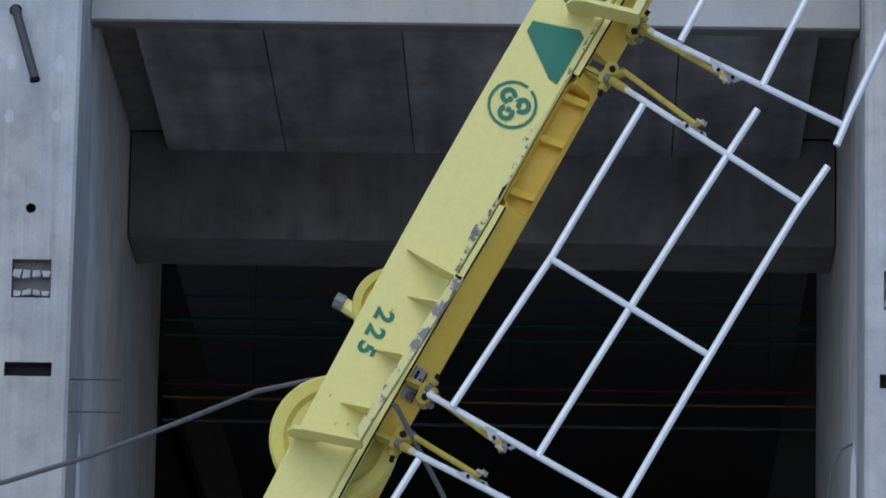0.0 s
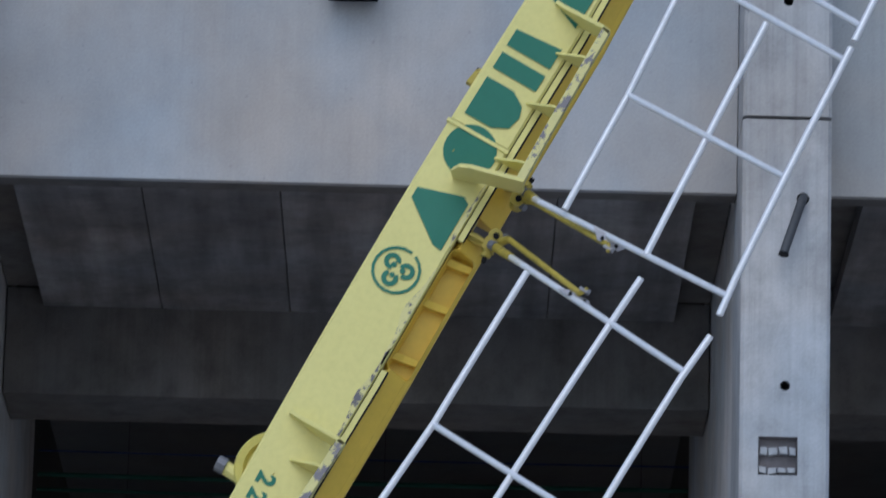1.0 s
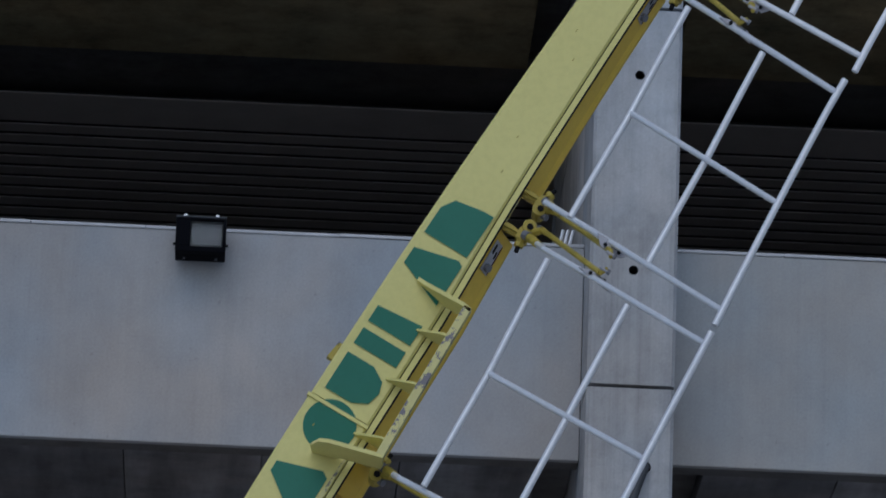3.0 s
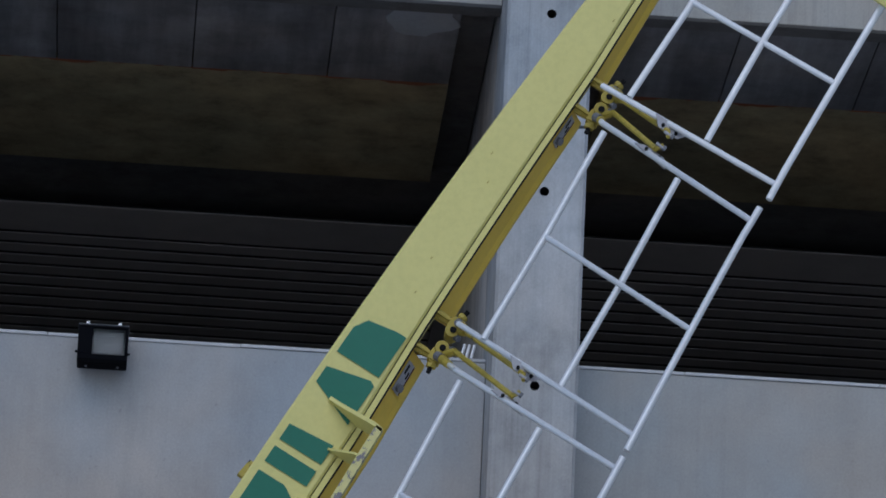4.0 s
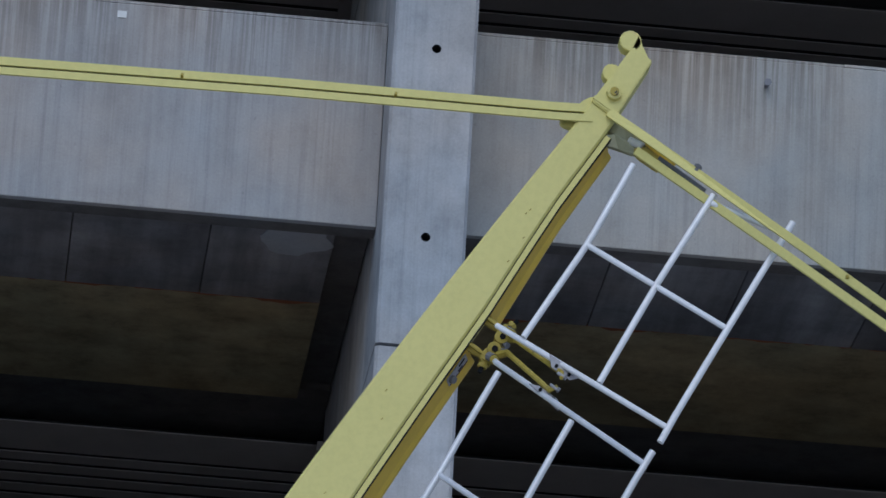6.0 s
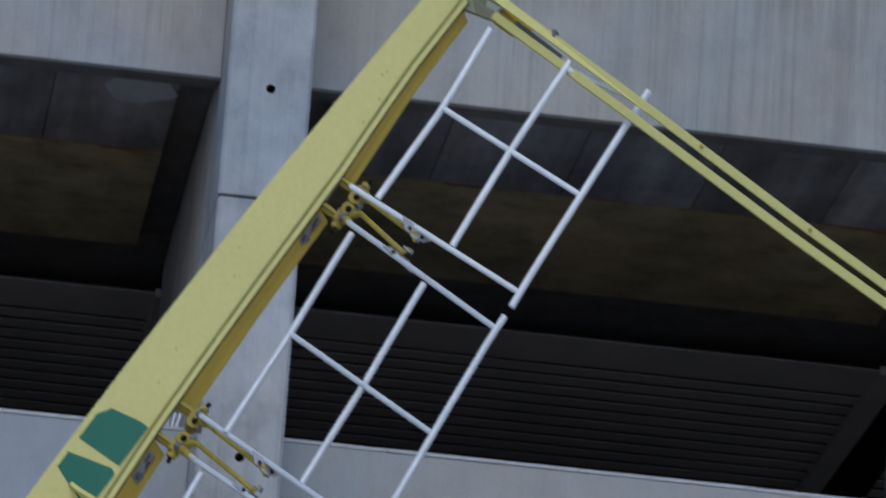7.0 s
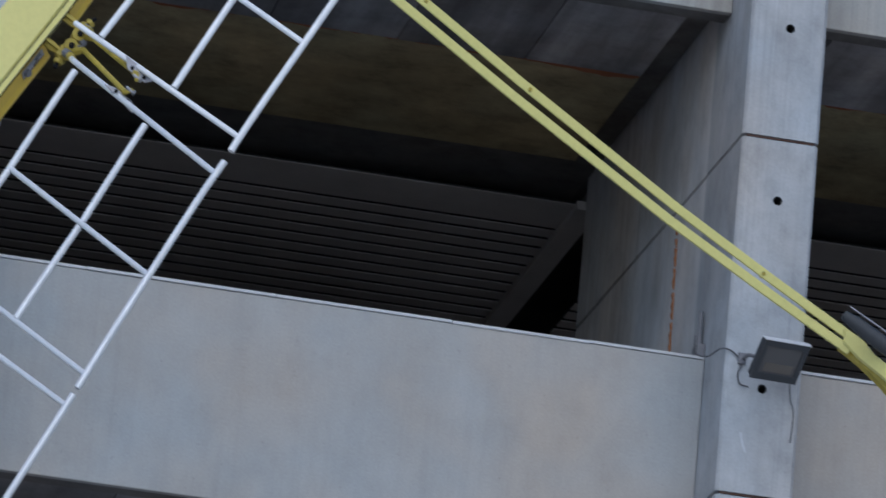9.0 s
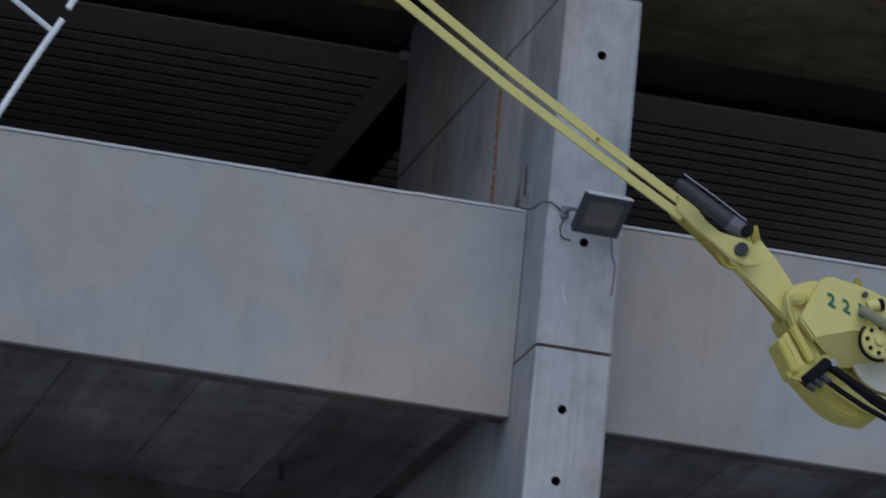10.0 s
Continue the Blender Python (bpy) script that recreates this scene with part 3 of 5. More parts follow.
for k in range(22):
    a = 2 * math.pi * k / 22
    r = 0.24 * (1 + 0.28 * noise.noise(Vector((math.cos(a) * 1.7, math.sin(a) * 1.7, 2.0))))
    ring.append((1.82 + r * math.cos(a), 1.0 + 0.30 * r / 0.24 * math.sin(a)))
va = [bm.verts.new((x, y, 15.692)) for x, y in ring]
vb = [bm.verts.new((x, y, 15.705)) for x, y in ring]
bm.faces.new(va)
bm.faces.new(vb[::-1])
for k in range(22):
    bm.faces.new((va[k], vb[k], vb[(k + 1) % 22], va[(k + 1) % 22]))
mp = link_mesh("mortar_patch", bm, M_GROUT)
tagged(mp, "pale repair mortar patch smeared on the soffit slab", "patch")

ft = thing("parapet_bolt", "small steel bolt sticking out of the upper parapet", "bolt")
part("shank", tube([(5.0, 0.6, 16.98), (5.0, 0.53, 16.98)], 0.016, 8), M_STEEL, ft)
part("head", tube([(5.0, 0.53, 16.98), (5.0, 0.515, 16.98)], 0.028, 6), M_STEEL, ft)

bl = thing("soffit_lamp", "small dark lamp holder hanging under the soffit", "lamp")
part("rose", tube([(6.9, 2.9, 11.69), (6.9, 2.9, 11.665)], 0.055, 14), M_BEAM, bl)
part("holder", tube([(6.9, 2.9, 11.67), (6.9, 2.9, 11.54)], 0.022, 10), M_LAMPGREY, bl)

# service lines across the dark lower floor
for nm, lab, z, y, r, m in (("conduit", "blue service conduit across the dark floor", 11.53, 8.0, 0.006, M_BLUE),
                            ("conduit", "green service pipe across the dark floor", 11.34, 8.0, 0.018, M_GRCON),
                            ("conduit", "green service pipe across the dark floor", 11.22, 8.0, 0.014, M_GRCON),
                            ("conduit", "dark red service pipe across the dark floor", 10.83, 8.0, 0.012, M_REDCON),
                            ("conduit", "yellow service pipe across the dark floor", 10.72, 8.0, 0.012, M_YELCON),
                            ("conduit", "grey service pipe across the dark floor", 10.54, 8.0, 0.016, M_LAMPGREY)):
    c = thing(nm, lab, "pipe", "service pipes")
    part("run", tube([(-2.7 + 0.9 * k, y, z - 0.012 * math.sin(math.pi * k / 6)) for k in range(7)], r, 8), m, c)
    for k in range(3):
        part("hanger", tube([(-2.0 + 2.0 * k, y, z), (-2.0 + 2.0 * k, y, 11.94)], 0.002, 5), M_BLACK, c)

tw = thing("tie_wire", "two thin grey wires sticking out of the column corner", "wire")
for z in (9.13, 8.92):
    part("wire", tube([(-2.70, 0.06, z), (-2.36, 0.06, z)], 0.005, 5), M_LAMPGREY, tw)
pc = thing("frayed_sheet_strip", "torn grey plastic strip hanging on the fin wall", "strip", "torn strips")
part("strip", prism([(-2.675, 8.2), (-2.645, 8.2), (-2.65, 8.8), (-2.66, 8.9), (-2.672, 8.7)], 0.55, 0.56), M_CAP, pc)
pc2 = thing("frayed_sheet_strip", "torn grey plastic strip hanging on the fin wall", "strip", "torn strips")
part("strip", prism([(2.27, 8.2), (2.31, 8.2), (2.315, 8.7), (2.30, 8.92), (2.28, 8.75)], 0.55, 0.56), M_CAP, pc2)
part("loop", tube([(2.29, 0.5, 8.88), (2.21, 0.5, 8.84), (2.15, 0.5, 8.7), (2.12, 0.5, 8.4), (2.12, 0.5, 8.0)], 0.008, 6), M_CABLE, pc2)


for cx0, cx1 in COLS[:1]:
    mid = (cx0 + cx1) / 2
    for dx, z, h in ((-0.16, 11.24, 0.11), (0.15, 11.24, 0.12), (-0.16, 10.88, 0.10), (0.14, 10.88, 0.09)):
        x = mid + dx
        poly = [(x - 0.012, z), (x + 0.012, z)]
        poly += [(x + (0.022 + 0.01 * random.random()) * math.sin(math.pi * (k + 1) / 8) + 0.006, z - h * (k + 1) / 8) for k in range(7)]
        poly += [(x - (0.02 + 0.01 * random.random()) * math.sin(math.pi * (7 - k) / 8) - 0.006, z - h * (7 - k) / 8) for k in range(7)]
        dp = link_mesh("lime_drip", prism(poly, -0.0022, 0.004), M_DRIP)
        tagged(dp, "pale lime drip below a small tie hole in the column", "stain", "lime drips")

sc = thing("column_scratch", "pale scratch chipped into the concrete column face", "scratch")
part("mark", prism([(8.135, 12.475), (8.152, 12.478), (8.165, 12.41), (8.19, 12.345), (8.178, 12.34), (8.15, 12.40)], -0.0022, 0.004), M_DRIP, sc)

# ---- folding crane arm ----
YB = -12.4
_z = np.linspace(-1.0, 13.0, 2801)
_d = np.maximum(_z, 4.5) - 8.4
_x = 0.01931 * _d ** 2 + 0.5613 * _d + 0.5308 + np.minimum(_z - 4.5, 0) * 0.41
_s = np.r_[0, np.cumsum(np.hypot(np.diff(_x), np.diff(_z)))]
_s = _s - np.interp(8.4, _z, _s)
_tx, _tz = np.gradient(_x, _s), np.gradient(_z, _s)


def arm(u, v, d=0.0):
    """A place on the arm: u metres along its upper edge, v metres across it, d metres behind its front."""
    x, z = np.interp(u, _s, _x), np.interp(u, _s, _z)
    tx, tz = np.interp(u, _s, _tx), np.interp(u, _s, _tz)
    return Vector((x + v * tz, YB + d, z - v * tx))


def bar(u0, u1, va, vb, d0, d1, n=16, bev=0.0):
    """A bar that follows the arm; va and vb give its two edges along u."""
    bm = bmesh.new()
    rings = []
    for k in range(n + 1):
        u = u0 + (u1 - u0) * k / n
        a, b = va(u), vb(u)
        if bev:
            ring = [(a + bev, d0), (b - bev, d0), (b, d0 + bev), (b, d1 - bev), (b - bev, d1), (a + bev, d1), (a, d1 - bev), (a, d0 + bev)]
        else:
            ring = [(a, d0), (b, d0), (b, d1), (a, d1)]
        rings.append([bm.verts.new(arm(u, v, d)) for v, d in ring])
    m = len(rings[0])
    for r0, r1 in zip(rings, rings[1:]):
        for k in range(m):
            bm.faces.new((r0[k], r0[(k + 1) % m], r1[(k + 1) % m], r1[k]))
    bm.faces.new(rings[0])
    bm.faces.new(rings[-1][::-1])
    return bm


def plate(poly, d0, d1, bev=0.0):
    """A plate in the arm's plane with the outline poly, a list of (u, v)."""
    bm = bmesh.new()
    a = [bm.verts.new(arm(u, v, d0)) for u, v in poly]
    b = [bm.verts.new(arm(u, v, d1)) for u, v in poly]
    bm.faces.new(a)
    bm.faces.new(b[::-1])
    n = len(poly)
    for k in range(n):
        bm.faces.new((a[k], b[k], b[(k + 1) % n], a[(k + 1) % n]))
    if bev:
        bmesh.ops.bevel(bm, geom=list(bm.edges), offset=bev, segments=2, affect="EDGES")
    return bm


def web(u, t, pts, skew=0.0):
    """A plate across the arm at u, t thick: pts are (v, d); skew slants it along v."""
    bm = bmesh.new()
    a = [bm.verts.new(arm(u - t / 2 + skew * (v - pts[0][0]), v, d)) for v, d in pts]
    b = [bm.verts.new(arm(u + t / 2 + skew * (v - pts[0][0]), v, d)) for v, d in pts]
    bm.faces.new(a)
    bm.faces.new(b[::-1])
    n = len(pts)
    for k in range(n):
        bm.faces.new((a[k], b[k], b[(k + 1) % n], a[(k + 1) % n]))
    return bm


def rod(p, q, r, seg=10):
    return tube([arm(*p), arm(*q)], r, seg)


VU = [-9.5, -2.6, -1.3, 0.46, 1.0, 1.65, 2.4, 3.0, 3.37, 3.6]
VV = [0.25, 0.245, 0.287, 0.283, 0.255, 0.232, 0.205, 0.155, 0.142, 0.13]


def edge(u):
    return float(np.interp(u, VU, VV))


UEND = float(np.interp(0.02, _z, _s))
jib = thing("crane_arm", "pale yellow crane arm with golden sections and green painted marks", "crane", at=(0, 0, 0))
part("lower_front_beam", bar(UEND, -0.135, lambda u: 0.0, edge, 0.0, 0.10, 24, 0.010), M_YELLOW, jib)
part("upper_front_beam", bar(-0.129, 3.52, lambda u: 0.003, edge, -0.004, 0.095, 30, 0.010), M_YELLOW, jib)
for la, lb in ((-2.9, -1.21), (-0.57, 3.42)):
    part("edge_lip", bar(la, lb, lambda u: edge(u) + 0.0045, lambda u: edge(u) + 0.032, 0.010, 0.09, 20), M_YELLOW, jib, "narrow yellow lip beside the front beam")
    part("beam_groove", bar(la, lb, lambda u: edge(u) - 0.01, lambda u: edge(u) + 0.016, 0.035, 0.085, 20), M_BLACK, jib, "dark groove")
    part("seam", bar(la, lb, lambda u: edge(u) + 0.029, lambda u: edge(u) + 0.0345, 0.0085, 0.03, 20), M_BLACK, jib, "dark seam")
def gold_width(u):
    return float(np.interp(u, [-2.3, -0.5, 0.9, 1.7, 2.3, 3.4], [0.126, 0.120, 0.100, 0.086, 0.084, 0.066]))


GOLD = [(UEND, -2.36), (-2.30, -0.50), (-0.44, 0.92), (1.13, 2.235), (2.42, 3.40)]
for ga, gb in GOLD:
    deep = 0.17
    back = 0.22 if gb < -2.3 else 0.0
    bm = bmesh.new()
    rings = []
    stops = [(ga + (gb - ga) * k / 12, 0.0) for k in range(13)]
    if ga == -2.30:
        # open pocket sunk into the underside
        stops = [(u, 0.0) for u in (-2.30, -2.0, -1.7, -1.4, -1.19)] + [(u, 0.09) for u in (-1.17, -0.95, -0.78, -0.62)] + [(-0.60, 0.0), (-0.50, 0.0)]
    for u, sunk in stops:
        e = edge(u)
        w = gold_width(u)
        rings.append([bm.verts.new(arm(u, v, d + back)) for v, d in (
            (0.03, 0.11), (e - 0.01, 0.105), (e + (0.026 if not sunk else 0.005), 0.03), (e + (0.032 if not sunk else 0.007), 0.032), (e + (0.036 if not sunk else 0.012), 0.037 + 1.1 * sunk), (e + w - (0.022 if not sunk else 0.014), 0.108 + 0.5 * sunk),
            (e + w - (0.020 if not sunk else 0.012), 0.112), (e + w - 0.006, 0.128), (e + w, 0.138), (e + w, deep), (0.03, deep))])
    m = len(rings[0])
    for r0, r1 in zip(rings, rings[1:]):
        for k in range(m):
            bm.faces.new((r0[k], r0[(k + 1) % m], r1[(k + 1) % m], r1[k]))
    bm.faces.new(rings[0])
    bm.faces.new(rings[-1][::-1])
    part("golden_box_section", bm, M_GOLD, jib, "golden yellow box section")
for u in (-1.12, -0.86, -0.66):
    part("pocket_rib", web(u, 0.03, [(edge(u) + 0.010, 0.070), (edge(u) + 0.05, 0.098), (edge(u) + 0.108, 0.118), (edge(u) + 0.108, 0.16), (edge(u) + 0.010, 0.13)], 0.25), M_GOLD, jib)
part("seam_strap", bar(-0.150, -0.134, lambda u: -0.006, lambda u: edge(u) + 0.002, -0.010, 0.104, 2), M_YELLOW, jib)


def step_bracket(u0, u1, va, vb, gussets):
    """Channel welded on the front: flange, end plates and gussets."""
    out = -0.22

    def line(u):
        return va + (vb - va) * (u - u0) / (u1 - u0)

    part("flange", bar(u0, u1, line, lambda u: line(u) + 0.036, out - 0.012, out + 0.05, 8, 0.003), M_BARE, jib, "yellow flange worn to dark metal")
    part("end_plate", web(u1 + 0.05, 0.017, [(vb - 0.25, -0.002), (vb - 0.25, -0.03), (vb - 0.20, -0.06), (vb + 0.0, out - 0.012), (vb + 0.034, out - 0.012), (vb + 0.034, out + 0.06), (vb - 0.03, -0.05), (vb - 0.10, -0.002)], -0.2), M_YELLOW, jib)
    part("end_plate", web(u0 - 0.075, 0.018, [(va - 0.255, -0.002), (va - 0.265, -0.10), (va - 0.235, -0.19), (va - 0.19, out), (va + 0.034, out - 0.012), (va + 0.034, -0.05), (va - 0.14, -0.035), (va - 0.165, -0.002)], 0.26), M_YELLOW, jib)
    for u in gussets:
        v = line(u)
        part("gusset", web(u, 0.010, [(v - 0.15, -0.002), (v - 0.14, -0.014), (v - 0.02, out + 0.045), (v + 0.018, out + 0.03), (v + 0.018, out + 0.10), (v - 0.02, -0.002)]), M_YELLOW, jib)


step_bracket(-2.39, -1.605, 0.242, 0.302, (-2.25, -1.99, -1.73))
step_bracket(-0.27, 0.475, 0.397, 0.374, (-0.19, 0.085, 0.335))

# green painted marks
def mark(poly, name="painted_mark", d=-0.003):
    part(name, plate(poly, d - 0.004, d - 0.0008), M_GREEN, jib, "dark green painted mark")


def rounded(u, v, ru, rv, n=22):
    return [(u + ru * math.cos(2 * math.pi * k / n), v + rv * math.sin(2 * math.pi * k / n)) for k in range(n)]


def arc_band(u, v, r0, r1, a0, a1, n=18, su=1.0):
    o = [(u + su * r1 * math.cos(radians(a0 + (a1 - a0) * k / n)), v + r1 * math.sin(radians(a0 + (a1 - a0) * k / n))) for k in range(n + 1)]
    i = [(u + su * r0 * math.cos(radians(a0 + (a1 - a0) * k / n)), v + r0 * math.sin(radians(a0 + (a1 - a0) * k / n))) for k in range(n, -1, -1)]
    return o + i


D2 = -0.006
mark([(-0.51, 0.035), (-0.46, 0.035), (-0.40, 0.225), (-0.42, 0.255), (-0.65, 0.255), (-0.645, 0.215)], d=-0.001)
mark(rounded(-0.215, 0.145, 0.115, 0.112, 28), d=-0.001)
mark([(-0.085, 0.042), (0.10, 0.042), (0.10, 0.17), (0.06, 0.235), (0.01, 0.25), (-0.05, 0.235), (-0.085, 0.17)], d=D2)
mark([(0.145, 0.042), (0.225, 0.042), (0.225, 0.25), (0.145, 0.25)], d=D2)
mark([(0.26, 0.042), (0.34, 0.042), (0.36, 0.25), (0.26, 0.25)], d=D2)
mark([(0.56, 0.033), (0.64, 0.033), (0.69, 0.225), (0.675, 0.25), (0.47, 0.25)], d=D2)
mark([(0.72, 0.033), (0.85, 0.033), (0.91, 0.07), (0.935, 0.20), (0.935, 0.245), (0.72, 0.245)], d=D2)
mark(arc_band(-0.815, 0.137, 0.092, 0.104, 25, 372), "ring_mark", -0.001)
for a in (70, 190, 310):
    cu, cv = -0.815 + 0.042 * math.cos(radians(a)), 0.137 + 0.042 * math.sin(radians(a))
    mark(arc_band(cu, cv, 0.016, 0.036, a - 150, a + 130, 12), "emblem_mark", -0.001)
    mark(rounded(cu - 0.016 * math.cos(radians(a)), cv - 0.016 * math.sin(radians(a)), 0.012, 0.012, 10), "emblem_mark", -0.001)


def digit_mesh(ch, size, place):
    """A painted digit from the built-in font; place maps its across, up and depth to the world."""
    cu = bpy.data.curves.new("digit", "FONT")
    cu.body, cu.size, cu.extrude, cu.align_x, cu.offset = ch, size, 0.0012, "CENTER", size * 0.036
    tmp = new("digit", cu)
    bpy.context.view_layer.update()
    me = bpy.data.meshes.new_from_object(tmp.evaluated_get(bpy.context.evaluated_depsgraph_get()))
    bpy.data.objects.remove(tmp)
    bm = bmesh.new()
    bm.from_mesh(me)
    for v in bm.verts:
        v.co = place(v.co.x, v.co.y, v.co.z)
    return bm


for ch, u in (("2", -1.850), ("2", -1.928), ("5", -2.006)):
    part("painted_digit", digit_mesh(ch, 0.105, lambda x, y, z: arm(u - x, 0.062 + y, -0.0025 + z)), M_GREEN, jib, "dark green stencilled digit")

# scratches and bolts on the front
for k in range(14):
    u, v = random.uniform(-2.6, 3.2), random.uniform(0.03, 0.2)
    v = min(v, edge(u) - 0.03)
    part("scuff", plate([(u, v), (u + 0.012, v + 0.002), (u + 0.014, v + 0.006), (u + 0.002, v + 0.005)], -0.0065, -0.0045), M_OLIVE, jib, "dark scuff")
for ua, ub, wd in ((-1.62, -1.12, 0.030), (-1.2, -0.72, 0.036), (-0.62, -0.30, 0.022)):
    ph = 7.0 * ua
    part("worn_edge", bar(ua, ub, lambda u: edge(u) - 0.008 - wd * max(0.05, math.sin(math.pi * (u - ua) / (ub - ua))) * (0.7 + 0.3 * math.sin(23 * u + ph)), lambda u: edge(u) - 0.004, (-0.0035 if ub < -0.13 else -0.0075), (-0.0015 if ub < -0.13 else -0.0055), 24), M_WORN, jib, "scraped edge")

# head of the arm
part("head_plate", plate([(3.50, 0.0), (3.83, -0.015), (3.83, 0.095), (3.50, 0.13)], -0.02, 0.12, 0.006), M_YELLOW, jib)
part("head_back", plate([(3.83, -0.015), (3.90, -0.03), (3.83, 0.09)], 0.02, 0.16), M_YELLOW, jib)
part("head_strap", bar(3.515, 3.53, lambda u: -0.004, lambda u: 0.132, -0.024, 0.12, 2), M_YELLOW, jib)


def pulley(u, v, r, d0, d1, parent, name="pulley", material=None):
    c0, c1 = arm(u, v, d0), arm(u, v, d1)
    bm = disc(c0.x, c0.z, c0.y, c1.y, r, 36, min(0.008, r * 0.12))
    return smooth(part(name, bm, material or M_YELLOW, parent))


def dished_sheave(u, v, r, d0, d1, parent):
    """A sheave with a raised rim, a sunk web and a hub."""
    c = arm(u, v, 0)
    prof = [(0.0, d0 + 0.0), (0.16, d0 + 0.0), (0.18, d0 + 0.02), (0.70, d0 + 0.022), (0.78, d0 + 0.004), (0.96, d0), (1.0, d0 + 0.012), (1.0, d0 + 0.03), (0.9, (d0 + d1) / 2), (1.0, d1 - 0.03), (1.0, d1), (0.0, d1)]
    bm = bmesh.new()
    n = 56
    rings = [[bm.verts.new((c.x + r * f * math.cos(2 * math.pi * k / n), YB + d, c.z + r * f * math.sin(2 * math.pi * k / n))) for k in range(n)] for f, d in prof[1:-1]]
    for r0, r1 in zip(rings, rings[1:]):
        for k in range(n):
            bm.faces.new((r0[k], r0[(k + 1) % n], r1[(k + 1) % n], r1[k]))
    bm.faces.new(rings[0])
    bm.faces.new(rings[-1][::-1])
    return smooth(part("sheave", bm, M_SHEAVE, parent, "large yellow rope sheave"), 30)


pulley(3.86, -0.045, 0.05, 0.02, 0.09, jib)
pulley(3.695, -0.022, 0.042, 0.05, 0.11, jib)
pin = pulley(3.59, 0.056, 0.034, -0.045, 0.0, jib, "head_pin")
part("pin_ring", disc(arm(3.59, 0.056).x, arm(3.59, 0.056).z, YB - 0.055, YB - 0.045, 0.02, 20), M_OLIVE, pin)
dished_sheave(-2.375, 0.13, 0.265, 0.13, 0.24, jib)
dished_sheave(-1.775, 0.092, 0.168, 0.13, 0.22, jib)
part("sheave_lug", rod((-1.86, -0.03, 0.17), (-1.852, -0.105, 0.17), 0.03), M_YELLOW, jib)
part("lug_bolt", rod((-1.852, -0.095, 0.16), (-1.852, -0.135, 0.16), 0.034, 8), M_STEEL, jib)
part("cable_clip", plate([(0.05, -0.03), (0.13, -0.02), (0.13, 0.0), (0.05, 0.0)], 0.05, 0.09), M_OLIVE, jib)


# rails folded beside the arm, leaning out to the front
R1U = [-3.7, -2.146, -1.413, -0.702, -0.349, 0.212, 0.749, 0.98, 1.51, 2.037, 2.247, 2.77, 3.26]
R1V = [0.44, 0.57, 0.64, 0.661, 0.663, 0.641, 0.589, 0.568, 0.532, 0.474, 0.466, 0.438, 0.368]
R2U = [-3.7, -2.24, -1.52, -0.537, -0.44, 0.115, 0.668, 0.88, 1.408, 1.927, 2.149, 2.663, 3.16]
R2V = [0.90, 0.999, 1.049, 1.108, 1.078, 1.045, 1.005, 0.98, 0.941, 0.882, 0.877, 0.8175, 0.772]
R3U = [-3.7, -2.301, -1.621, -0.883, -0.702, -0.605, -0.517, 0.04, 0.599, 0.761, 1.285, 1.835, 1.957, 2.031, 2.557, 3.13]
R3V = [1.33, 1.412, 1.443, 1.474, 1.492, 1.481, 1.469, 1.427, 1.387, 1.37, 1.319, 1.264, 1.259, 1.249, 1.20, 1.143]
LEAN = (-0.45, -0.80, -1.15)


def rail_pts(us, vs, lean, a, b, n=8):
    return [arm(a + (b - a) * k / n, float(np.interp(a + (b - a) * k / n, us, vs)), lean) for k in range(n + 1)]


